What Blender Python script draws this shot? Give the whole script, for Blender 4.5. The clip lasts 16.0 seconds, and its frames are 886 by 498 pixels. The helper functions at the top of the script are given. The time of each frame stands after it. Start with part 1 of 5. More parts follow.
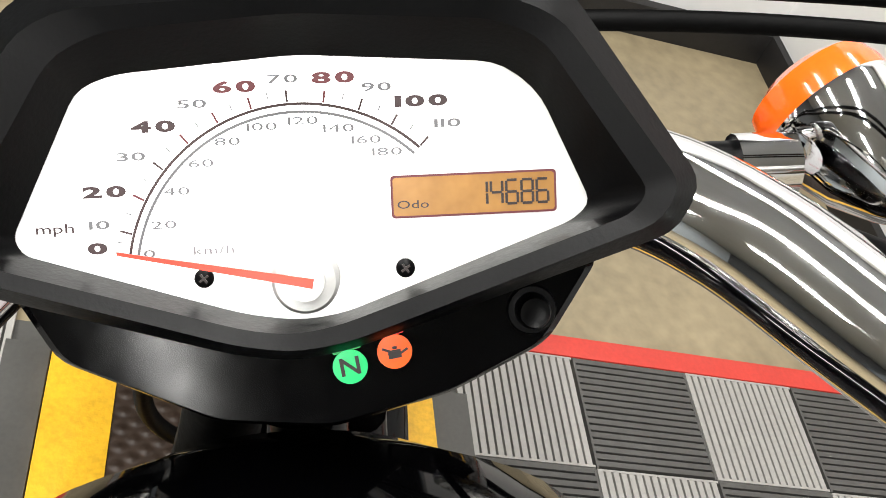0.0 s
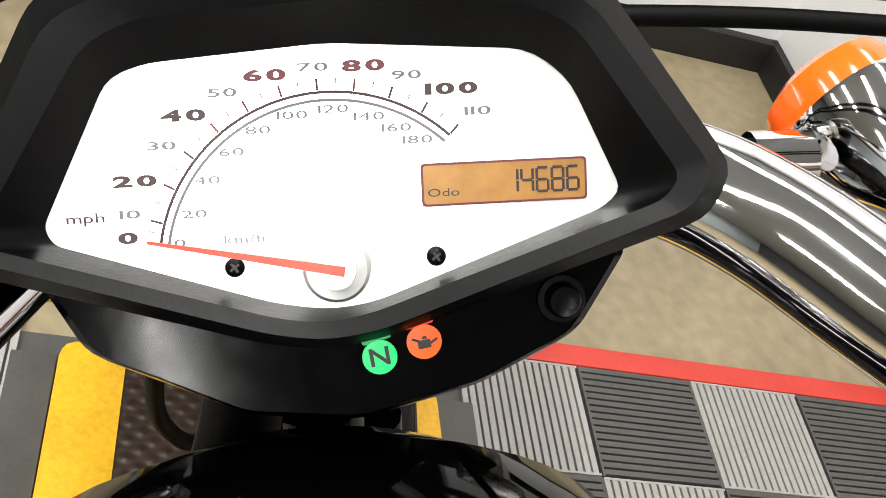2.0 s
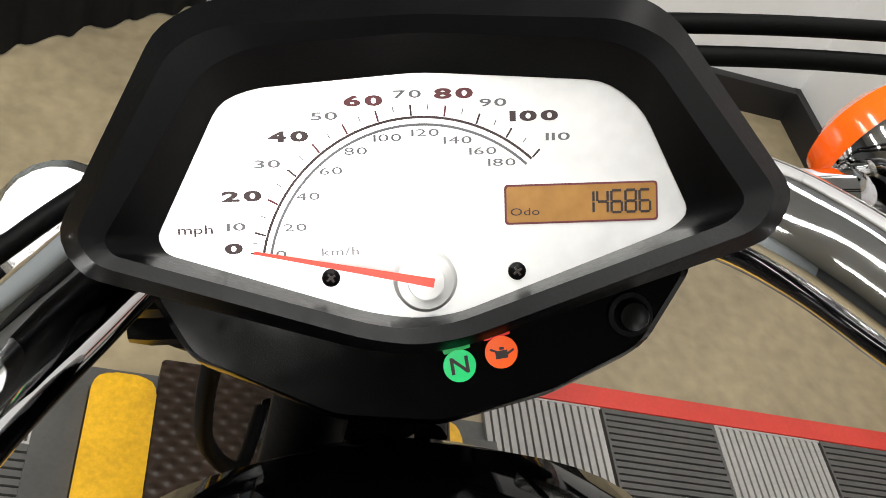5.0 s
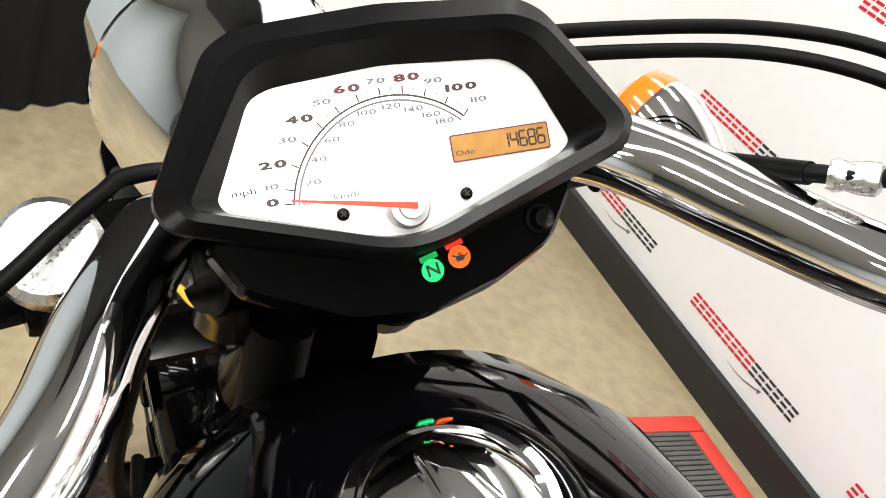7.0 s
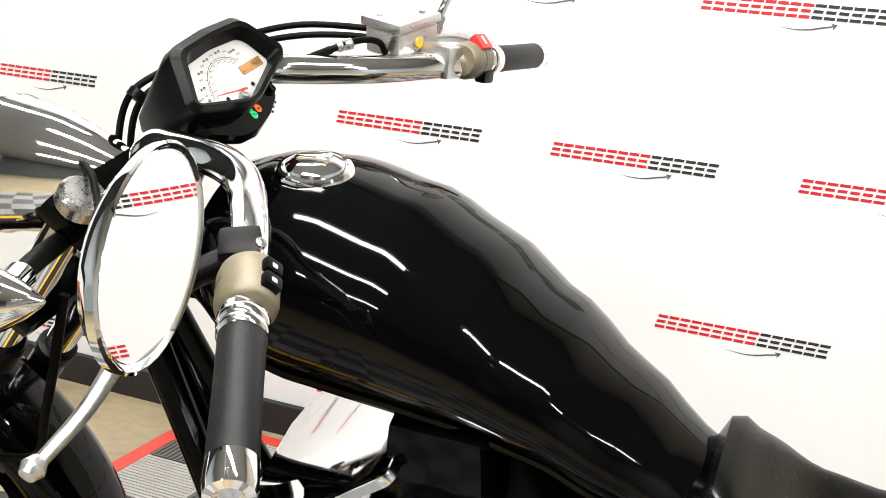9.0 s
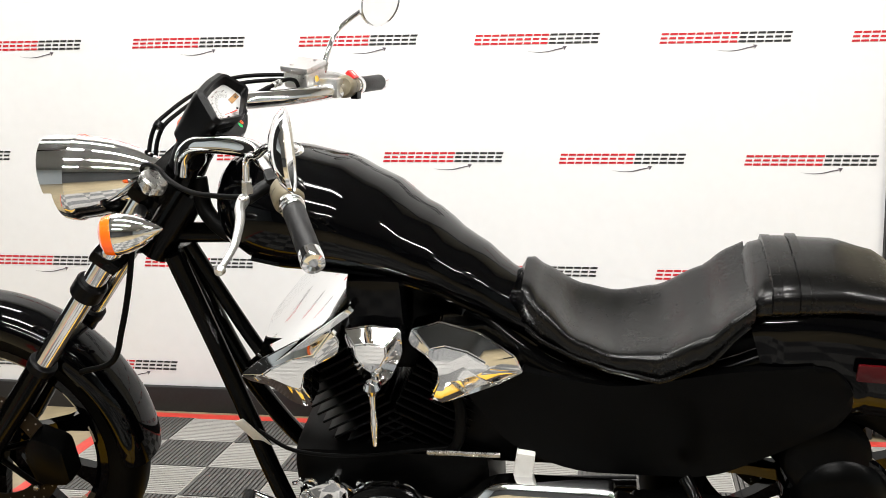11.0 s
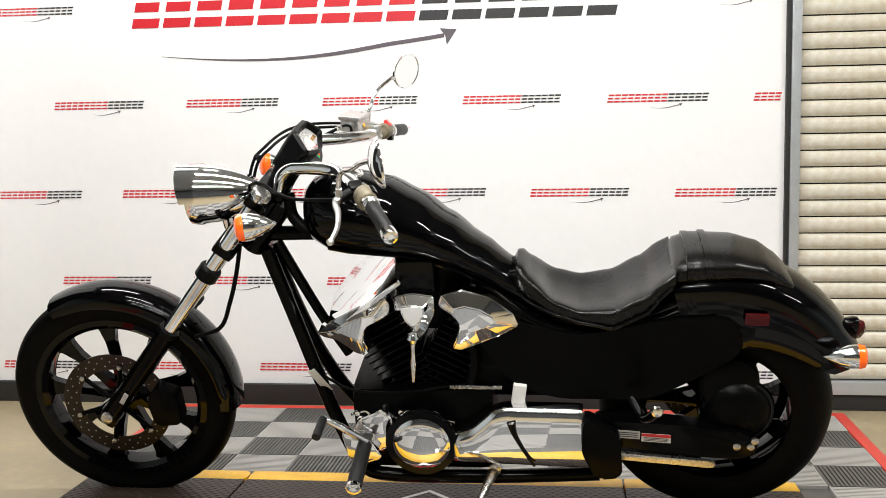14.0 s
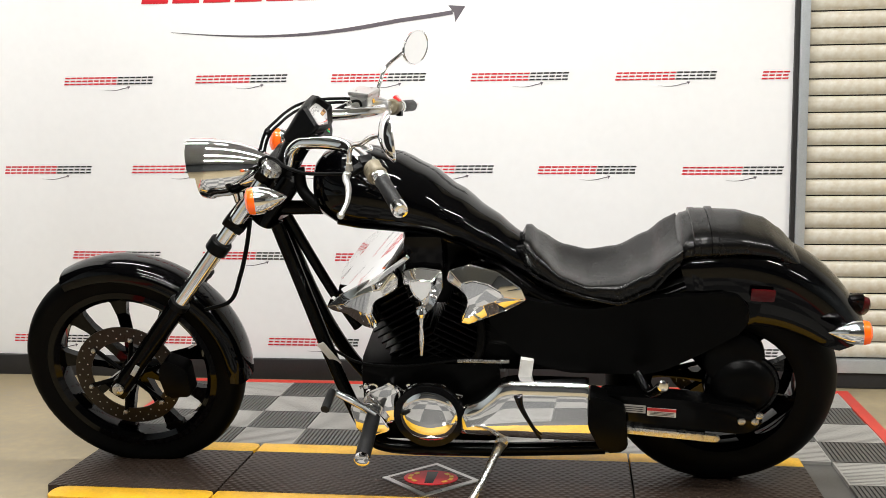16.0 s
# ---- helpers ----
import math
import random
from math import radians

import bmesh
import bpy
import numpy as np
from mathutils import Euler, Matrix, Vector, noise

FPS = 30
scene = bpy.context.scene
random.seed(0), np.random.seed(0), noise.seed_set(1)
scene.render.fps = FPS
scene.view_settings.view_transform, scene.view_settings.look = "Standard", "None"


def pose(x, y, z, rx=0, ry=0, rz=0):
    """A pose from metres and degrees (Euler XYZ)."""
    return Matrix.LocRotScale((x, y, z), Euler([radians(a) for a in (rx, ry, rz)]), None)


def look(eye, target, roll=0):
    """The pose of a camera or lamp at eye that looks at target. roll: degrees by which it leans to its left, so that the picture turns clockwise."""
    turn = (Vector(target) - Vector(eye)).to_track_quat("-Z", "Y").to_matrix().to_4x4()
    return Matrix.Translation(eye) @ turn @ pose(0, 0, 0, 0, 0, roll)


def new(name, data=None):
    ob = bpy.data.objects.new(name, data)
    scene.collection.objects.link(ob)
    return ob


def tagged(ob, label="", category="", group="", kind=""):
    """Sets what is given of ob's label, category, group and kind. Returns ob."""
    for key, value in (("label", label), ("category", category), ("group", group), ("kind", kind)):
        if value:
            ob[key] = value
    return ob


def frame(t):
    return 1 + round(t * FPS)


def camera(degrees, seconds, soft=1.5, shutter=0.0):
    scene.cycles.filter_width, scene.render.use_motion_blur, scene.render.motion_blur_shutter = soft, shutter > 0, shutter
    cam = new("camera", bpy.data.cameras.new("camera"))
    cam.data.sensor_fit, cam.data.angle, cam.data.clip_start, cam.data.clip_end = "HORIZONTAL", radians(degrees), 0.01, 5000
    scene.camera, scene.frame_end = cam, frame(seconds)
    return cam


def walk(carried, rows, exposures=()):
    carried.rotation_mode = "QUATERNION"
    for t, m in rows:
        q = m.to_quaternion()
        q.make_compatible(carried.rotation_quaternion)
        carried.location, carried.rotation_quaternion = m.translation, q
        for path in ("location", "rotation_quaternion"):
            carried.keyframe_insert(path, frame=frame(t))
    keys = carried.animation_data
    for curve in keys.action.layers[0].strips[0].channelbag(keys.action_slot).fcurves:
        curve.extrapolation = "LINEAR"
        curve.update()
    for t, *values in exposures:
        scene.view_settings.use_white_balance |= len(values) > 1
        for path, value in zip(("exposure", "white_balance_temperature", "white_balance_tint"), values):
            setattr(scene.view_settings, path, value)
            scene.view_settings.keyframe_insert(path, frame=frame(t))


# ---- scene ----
cam = camera(44.6, 16.0, soft=0.85)
PATH = [
    (0, (0.865, -0.35, 1.222), (-0.506, 0.243, -0.108), 25.3),
    (0.5, (0.865, -0.354, 1.221), (-0.506, 0.254, -0.102), 25.5),
    (1, (0.865, -0.355, 1.22), (-0.51, 0.252, -0.1), 25.4),
    (1.5, (0.866, -0.355, 1.216), (-0.522, 0.243, -0.093), 24.9),
    (2, (0.868, -0.356, 1.215), (-0.52, 0.234, -0.099), 24.7),
    (2.5, (0.87, -0.36, 1.213), (-0.534, 0.241, -0.079), 25.1),
    (3, (0.866, -0.363, 1.213), (-0.562, 0.239, -0.052), 25.0),
    (3.5, (0.867, -0.366, 1.213), (-0.579, 0.206, -0.045), 24.1),
    (4, (0.866, -0.371, 1.216), (-0.565, 0.185, -0.065), 24.8),
    (6.3, (0.923, -0.404, 1.219), (-0.585, 0.206, 0.056), 23.7),
    (6.5, (0.927, -0.433, 1.221), (-0.523, 0.349, 0.087), 25.2),
    (7, (0.991, -0.482, 1.225), (-0.452, 0.475, 0.225), 22.4),
    (7.5, (1.137, -0.621, 1.186), (-0.291, 0.572, 0.452), 15.6),
    (8, (1.234, -0.815, 1.161), (-0.005, 0.628, 0.545), 10.2),
    (8.5, (1.256, -1.043, 1.164), (0.339, 0.648, 0.617), 10.0),
    (9, (1.281, -1.283, 1.141), (0.615, 0.551, 0.7), 5.6),
    (9.5, (1.338, -1.542, 1.123), (0.789, 0.346, 0.754), 2.2),
    (10, (1.387, -1.783, 1.102), (0.907, 0.126, 0.746), 0.5),
    (10.2, (1.384, -1.87, 1.119), (0.946, 0.048, 0.757), 0.1),
    (12.3, (1.419, -2.693, 1.054), (1.13, -0.729, 0.816), -1.0),
    (12.5, (1.409, -2.756, 1.056), (1.122, -0.791, 0.818), -1.1),
    (13, (1.375, -2.914, 1.058), (1.114, -0.945, 0.827), -1.2),
    (13.5, (1.365, -3.038, 1.051), (1.123, -1.064, 0.839), -0.7),
    (14, (1.362, -3.1, 1.048), (1.123, -1.125, 0.846), -0.9),
    (14.5, (1.363, -3.122, 1.048), (1.117, -1.148, 0.841), -1.2),
    (15, (1.362, -3.121, 1.04), (1.111, -1.149, 0.822), -1.3),
    (15.5, (1.36, -3.123, 1.039), (1.109, -1.152, 0.807), -1.0),
    (16, (1.355, -3.125, 1.036), (1.107, -1.155, 0.798), -0.6),
]
EXPOSURES = [(0.0, -0.05), (2.8, -0.1), (3.5, -0.62), (4.2, -0.95), (6.3, 0.22), (8.0, 0.25), (9.5, 0.2), (10.2, 0.12), (12.5, 0.0), (16.0, -0.12)]
walk(cam, [(t, look(eye, target, roll)) for t, eye, target, roll in PATH], EXPOSURES)

# ---- world and lights ----
world = bpy.data.worlds.new("world")
scene.world = world
world.use_nodes = True
world.node_tree.nodes["Background"].inputs[0].default_value = (0.8, 0.85, 0.9, 1)
world.node_tree.nodes["Background"].inputs[1].default_value = 0.05


def area_lamp(name, m, sx, sy, watts, colour=(1, 0.985, 0.955)):
    d = bpy.data.lights.new(name, "AREA")
    d.shape, d.size, d.size_y, d.energy, d.color = "RECTANGLE", sx, sy, watts, colour
    ob = new(name, d)
    ob.matrix_world = m
    return ob


ROOM_Z = 3.1
# added fill: (-0.45, 0.50) brightens the front corner, (5.2, -1.8) the east wall
LAMPS = [(0.9, -0.55, 64), (0.9, -1.9, 82), (0.9, -3.6, 96), (-0.45, 0.50, 22), (3.3, -1.2, 60), (5.2, -1.8, 45)]
for lx, ly, watts in LAMPS:
    area_lamp("tube_light", pose(lx, ly, ROOM_Z - 0.13), 1.9 if abs(lx - 0.9) < 0.1 else 1.2, 0.11, watts)


# ---- materials ----
def material(name, base, rough=0.5, metal=0.0, spread=0.0, scale=20.0, bump=0.0, bump_scale=80.0, coat=0.0, rough_spread=0.0, tint=None, emit=None, power=0.0, specular=0.5):
    """A surface with two scales of variation in colour and roughness, and a fine relief."""
    m = bpy.data.materials.new(name)
    m.use_nodes = True
    nt, b = m.node_tree, m.node_tree.nodes["Principled BSDF"]
    b.inputs["Base Color"].default_value = (*base, 1)
    b.inputs["Roughness"].default_value, b.inputs["Metallic"].default_value = rough, metal
    b.inputs["Coat Weight"].default_value = coat
    b.inputs["Specular IOR Level"].default_value = specular
    b.inputs["Coat Roughness"].default_value = 0.03
    if emit:
        b.inputs["Emission Color"].default_value = (*emit, 1)
        b.inputs["Emission Strength"].default_value = power
    co = nt.nodes.new("ShaderNodeTexCoord")
    if spread or rough_spread:
        n1, n2, mx = nt.nodes.new("ShaderNodeTexNoise"), nt.nodes.new("ShaderNodeTexNoise"), nt.nodes.new("ShaderNodeMath")
        n1.inputs["Scale"].default_value, n2.inputs["Scale"].default_value = scale, scale * 9
        n1.inputs["Detail"].default_value = 6
        for n in (n1, n2):
            nt.links.new(co.outputs["Object"], n.inputs["Vector"])
        mx.operation = "ADD"
        nt.links.new(n1.outputs[0], mx.inputs[0])
        nt.links.new(n2.outputs[0], mx.inputs[1])
        if spread:
            ramp = nt.nodes.new("ShaderNodeMapRange")
            ramp.inputs[1].default_value, ramp.inputs[2].default_value = 0.6, 1.4
            mixer = nt.nodes.new("ShaderNodeMix")
            mixer.data_type = "RGBA"
            other = tint or base
            mixer.inputs[6].default_value = (*[c * (1 - spread) for c in other], 1)
            mixer.inputs[7].default_value = (*[min(1, c * (1 + spread)) for c in base], 1)
            nt.links.new(mx.outputs[0], ramp.inputs[0])
            nt.links.new(ramp.outputs[0], mixer.inputs[0])
            nt.links.new(mixer.outputs[2], b.inputs["Base Color"])
        if rough_spread:
            r2 = nt.nodes.new("ShaderNodeMapRange")
            r2.inputs[1].default_value, r2.inputs[2].default_value = 0.6, 1.4
            r2.inputs[3].default_value, r2.inputs[4].default_value = max(0.01, rough - rough_spread), rough + rough_spread
            nt.links.new(mx.outputs[0], r2.inputs[0])
            nt.links.new(r2.outputs[0], b.inputs["Roughness"])
    if bump:
        n3, bp = nt.nodes.new("ShaderNodeTexNoise"), nt.nodes.new("ShaderNodeBump")
        n3.inputs["Scale"].default_value, n3.inputs["Detail"].default_value = bump_scale, 4
        bp.inputs["Strength"].default_value, bp.inputs["Distance"].default_value = bump, 0.002
        nt.links.new(co.outputs["Object"], n3.inputs["Vector"])
        nt.links.new(n3.outputs[0], bp.inputs["Height"])
        nt.links.new(bp.outputs[0], b.inputs["Normal"])
    return m


GLOSS = material("black_gloss_paint", (0.0006, 0.0006, 0.0008), 0.05, coat=0.03, rough_spread=0.02, scale=8, specular=0.19)
SATIN = material("black_satin_plastic", (0.0015, 0.0015, 0.0017), 0.36, spread=0.25, scale=60, bump=0.04, bump_scale=900, rough_spread=0.06, specular=0.11)
PANEL = material("black_shiny_plastic", (0.001, 0.001, 0.0012), 0.12, rough_spread=0.04, scale=30, specular=0.14)
FRAME = material("black_frame_enamel", (0.001, 0.001, 0.001), 0.16, rough_spread=0.06, scale=25, specular=0.1)
ENGINE = material("black_engine_enamel", (0.0012, 0.0012, 0.0012), 0.3, spread=0.3, scale=40, bump=0.08, bump_scale=300, specular=0.06)
CHROME = material("chrome", (0.86, 0.86, 0.87), 0.05, 1.0, rough_spread=0.03, scale=14)
STEEL = material("satin_steel", (0.55, 0.54, 0.52), 0.28, 1.0, spread=0.1, scale=50, rough_spread=0.08)
ALU = material("cast_aluminium", (0.66, 0.66, 0.65), 0.34, 1.0, spread=0.12, scale=45, bump=0.15, bump_scale=400, rough_spread=0.1)
RUBBER = material("tyre_rubber", (0.0018, 0.0018, 0.0018), 0.5, spread=0.3, scale=30, bump=0.12, bump_scale=250, specular=0.06)
GRIPRUB = material("grip_rubber", (0.006, 0.006, 0.0065), 0.5, spread=0.3, scale=80, bump=0.2, bump_scale=700, specular=0.3)
LEATHER = material("black_leather", (0.003, 0.0029, 0.0029), 0.25, spread=0.3, scale=18, bump=0.045, bump_scale=420, rough_spread=0.06, specular=0.24)
OLIVE = material("bronze_grey_paint", (0.17, 0.145, 0.095), 0.45, 0.2, spread=0.15, scale=60, rough_spread=0.1)
# unlit indicator lenses: weak emission put into the amber to brighten it
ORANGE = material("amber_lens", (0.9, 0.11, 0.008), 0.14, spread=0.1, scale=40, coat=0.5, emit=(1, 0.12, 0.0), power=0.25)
REDLENS = material("red_lens", (0.05, 0.002, 0.003), 0.15, spread=0.15, scale=40, specular=0.25)
REDPLASTIC = material("red_switch_plastic", (0.62, 0.02, 0.02), 0.35, spread=0.08, scale=60)
MIRROR = material("mirror_glass", (0.93, 0.93, 0.93), 0.01, 1.0)
DIAL = material("brushed_silver_dial", (0.72, 0.72, 0.71), 0.34, 0.6, spread=0.05, scale=30, rough_spread=0.08)
INK = material("dark_print", (0.03, 0.012, 0.014), 0.5)
INKRED = material("maroon_print", (0.10, 0.012, 0.018), 0.5)
INKGREY = material("grey_print", (0.11, 0.112, 0.12), 0.5)
# weak emission put into the needle's red lifts its brightness
NEEDLE = material("red_needle", (0.85, 0.03, 0.01), 0.35, emit=(1, 0.05, 0.02), power=0.25)
LCD = material("amber_display", (0.30, 0.155, 0.045), 0.25, spread=0.2, scale=25, emit=(0.8, 0.36, 0.08), power=0.02)
LCDINK = material("display_segment", (0.02, 0.012, 0.01), 0.4)
GREENLAMP = material("green_lamp", (0.01, 0.35, 0.10), 0.3, emit=(0.01, 0.85, 0.24), power=0.75)
# emissive colours that stand for the warning lamps' gleam on the panel
GREENDIM = material("green_glow", (0.0, 0.2, 0.05), 0.3, emit=(0.0, 0.5, 0.08), power=0.5)
REDDIM = material("red_glow", (0.3, 0.01, 0.01), 0.3, emit=(0.9, 0.02, 0.01), power=0.6)
ORANGELAMP = material("orange_lamp", (0.5, 0.08, 0.005), 0.3, emit=(1.0, 0.10, 0.008), power=0.95)
GLASS_CLEAR = material("lamp_glass", (0.75, 0.77, 0.78), 0.08, 0.6, spread=0.1, scale=60)
WHITE = material("white_banner_vinyl", (0.83, 0.83, 0.83), 0.55, spread=0.02, scale=3, bump=0.03, bump_scale=30)
REDINK = material("red_print", (0.55, 0.012, 0.022), 0.5, spread=0.05, scale=20)
BLACKINK = material("black_print", (0.02, 0.02, 0.022), 0.5, spread=0.1, scale=20)
GREYINK = material("grey_violet_print", (0.10, 0.085, 0.10), 0.5, spread=0.1, scale=20)
BLACKBASE = material("black_baseboard", (0.012, 0.011, 0.011), 0.6, spread=0.3, scale=12)
CURTAIN = material("black_cloth", (0.008, 0.008, 0.008), 0.9, spread=0.3, scale=6)
CONCRETE = material("concrete_floor", (0.30, 0.246, 0.152), 0.40, spread=0.28, scale=3.5, bump=0.1, bump_scale=40, rough_spread=0.12)
# dark tone for the unseen south wall, set by what the chrome reflects
DARKWALL = material("blue_grey_unseen_wall", (0.085, 0.09, 0.095), 0.8, spread=0.1, scale=4)
PAINTWALL = material("grey_wall_paint", (0.62, 0.61, 0.58), 0.7, spread=0.04, scale=4)
CEILING = material("ceiling_paint", (0.30, 0.315, 0.33), 0.8, spread=0.05, scale=4)
TILE_L = material("light_grey_tile", (0.35, 0.34, 0.318), 0.42, spread=0.08, scale=15, rough_spread=0.08)
TILE_D = material("dark_grey_tile", (0.08, 0.078, 0.073), 0.45, spread=0.15, scale=15, rough_spread=0.08)
TILE_M = material("mid_grey_tile", (0.13, 0.13, 0.128), 0.42, spread=0.1, scale=15, rough_spread=0.08)
TILE_R = material("red_edging", (0.60, 0.05, 0.035), 0.42, spread=0.1, scale=15)
YELLOW = material("yellow_floor_paint", (0.72, 0.40, 0.02), 0.38, spread=0.22, scale=14, bump=0.2, bump_scale=120)
SHUTTER = material("cream_shutter_paint", (0.62, 0.60, 0.53), 0.42, spread=0.08, scale=5, tint=(0.55, 0.47, 0.33))
ALUPOST = material("grey_aluminium_post", (0.5, 0.53, 0.55), 0.4, 0.6, spread=0.1, scale=20)
LABELW = material("white_label", (0.7, 0.69, 0.66), 0.5, spread=0.08, scale=60)
LABELG = material("silver_label", (0.42, 0.42, 0.42), 0.35, 0.5, spread=0.15, scale=60)
TUBE = material("lit_tube", (0.9, 0.9, 0.9), 0.5, emit=(1, 0.97, 0.92), power=9.0)


def plate_material():
    """Dark brown enamelled tread plate: rows of raised lozenges, worn on top."""
    m = material("brown_tread_plate", (0.032, 0.021, 0.015), 0.45, 0.0, spread=0.35, scale=9, specular=0.25)
    nt = m.node_tree
    b = nt.nodes["Principled BSDF"]
    co = nt.nodes.new("ShaderNodeTexCoord")
    waves = []
    for turn in (0.7, -0.7):
        mp, w = nt.nodes.new("ShaderNodeMapping"), nt.nodes.new("ShaderNodeTexWave")
        mp.inputs["Rotation"].default_value = (0, 0, turn)
        w.inputs["Scale"].default_value = 15
        nt.links.new(co.outputs["Object"], mp.inputs["Vector"])
        nt.links.new(mp.outputs[0], w.inputs["Vector"])
        waves.append(w)
    mul, bp = nt.nodes.new("ShaderNodeMath"), nt.nodes.new("ShaderNodeBump")
    mul.operation = "MULTIPLY"
    nt.links.new(waves[0].outputs["Fac"], mul.inputs[0])
    nt.links.new(waves[1].outputs["Fac"], mul.inputs[1])
    bp.inputs["Strength"].default_value, bp.inputs["Distance"].default_value = 0.8, 0.004
    nt.links.new(mul.outputs[0], bp.inputs["Height"])
    nt.links.new(bp.outputs[0], b.inputs["Normal"])
    return m


PLATE = plate_material()
# pale tone for the added unseen walls, chosen for reflections in chrome
EASTWALL = material("pale_blue_unseen_wall", (0.50, 0.56, 0.60), 0.7, spread=0.04, scale=4)


# ---- mesh helpers ----
def part(name, bm, mat, parent=None, label="", sharp=38):
    """Links a bmesh as one mesh object under a thing or a part."""
    bmesh.ops.recalc_face_normals(bm, faces=bm.faces)
    me = bpy.data.meshes.new(name)
    bm.to_mesh(me)
    bm.free()
    for p in me.polygons:
        p.use_smooth = True
    me.set_sharp_from_angle(angle=radians(sharp))
    me.materials.append(mat)
    ob = new(name, me)
    if parent is not None:
        ob.parent = parent
    if label:
        ob["label"] = label
    return ob


def empty(name, m=None):
    ob = new(name)
    ob.empty_display_size = 0.1
    if m is not None:
        ob.matrix_world = m
    return ob


def spline(points, n=6):
    """A smooth line through points."""
    p = [Vector(q) for q in points]
    p = [p[0] * 2 - p[1]] + p + [p[-1] * 2 - p[-2]]
    out = []
    for i in range(1, len(p) - 2):
        a, b, c, d = p[i - 1:i + 3]
        for k in range(n):
            t = k / n
            out.append(0.5 * (2 * b + (c - a) * t + (2 * a - 5 * b + 4 * c - d) * t * t + (3 * b - a - 3 * c + d) * t ** 3))
    out.append(p[-2])
    return out


def rings(bm, loops, cap=True, closed=False):
    """Skins rows of equal length; caps both ends or closes the row of rows."""
    vs = [[bm.verts.new(q) for q in loop] for loop in loops]
    m = len(vs[0])
    pairs = list(zip(vs, vs[1:])) + ([(vs[-1], vs[0])] if closed else [])
    for a, b in pairs:
        for i in range(m):
            j = (i + 1) % m
            bm.faces.new((a[i], a[j], b[j], b[i]))
    if cap and not closed:
        bm.faces.new(vs[0])
        bm.faces.new(vs[-1][::-1])
    return vs


def tube(points, r, seg=14, n=6, bm=None, smooth=True):
    """A round bar along a smooth line; r is one radius or one for each given point."""
    bm = bm or bmesh.new()
    line = spline(points, n) if smooth else [Vector(q) for q in points]
    rr = [r] * len(line)
    if isinstance(r, (list, tuple)):
        rr = [r[0]] * len(line)
        for k in range(len(line)):
            u = k / (len(line) - 1) * (len(r) - 1)
            i = min(int(u), len(r) - 2)
            rr[k] = r[i] + (r[i + 1] - r[i]) * (u - i)
    side = None
    loops = []
    for k, q in enumerate(line):
        d = (line[min(k + 1, len(line) - 1)] - line[max(k - 1, 0)]).normalized()
        if side is None:
            side = d.orthogonal().normalized()
        side = (side - d * side.dot(d)).normalized()
        up = d.cross(side)
        loops.append([q + (side * math.cos(a) + up * math.sin(a)) * rr[k] for a in (2 * math.pi * i / seg for i in range(seg))])
    rings(bm, loops)
    return bm


def lathe(profile, origin, axis, seg=36, bm=None, squash=(1, 1), up=None):
    """Turns (along, radius) pairs round an axis from origin."""
    bm = bm or bmesh.new()
    a = Vector(axis).normalized()
    s = Vector(up) if up else a.orthogonal()
    s = (s - a * s.dot(a)).normalized()
    u = a.cross(s)
    o = Vector(origin)
    loops = [[o + a * h + (s * math.cos(t) * squash[0] + u * math.sin(t) * squash[1]) * max(r, 0.0002) for t in (2 * math.pi * i / seg for i in range(seg))] for h, r in profile]
    rings(bm, loops)
    return bm


def block(size, m, bevel=0.004, bm=None, seg=2):
    """A bevelled box of that size at the pose m."""
    bm = bm or bmesh.new()
    made = bmesh.ops.create_cube(bm, size=1.0, matrix=m @ Matrix.Diagonal((*size, 1)))
    if bevel:
        edges = list({e for v in made["verts"] for e in v.link_edges})
        bmesh.ops.bevel(bm, geom=edges, offset=bevel, segments=seg, affect="EDGES", profile=0.7)
    return bm


def slab(outline, m, depth, bevel=0.002, bm=None, seg=2):
    """A flat plate: an outline in the pose's x and y, depth along its z."""
    bm = bm or bmesh.new()
    a = [bm.verts.new(m @ Vector((x, y, 0))) for x, y in outline]
    b = [bm.verts.new(m @ Vector((x, y, depth))) for x, y in outline]
    n = len(a)
    fs = [bm.faces.new(a[::-1]), bm.faces.new(b)]
    for i in range(n):
        fs.append(bm.faces.new((a[i], a[(i + 1) % n], b[(i + 1) % n], b[i])))
    if bevel:
        edges = list(fs[1].edges)
        bmesh.ops.bevel(bm, geom=edges, offset=bevel, segments=seg, affect="EDGES", profile=0.6)
    return bm


def axes(origin, x, y):
    """The pose with the given origin, x axis and (about) y axis."""
    x = Vector(x).normalized()
    z = x.cross(Vector(y)).normalized()
    y = z.cross(x)
    m = Matrix((x, y, z)).transposed().to_4x4()
    m.translation = origin
    return m


def rounded(points, r, n=4):
    """An outline with its corners rounded off."""
    out = []
    p = [Vector(q) for q in points]
    for i, q in enumerate(p):
        a, b = p[i - 1] - q, p[(i + 1) % len(p)] - q
        k = min(r, a.length * 0.45, b.length * 0.45)
        s, e = q + a.normalized() * k, q + b.normalized() * k
        for j in range(n + 1):
            t = j / n
            out.append(((1 - t) ** 2 * s + 2 * t * (1 - t) * q + t * t * e)[:])
    return out


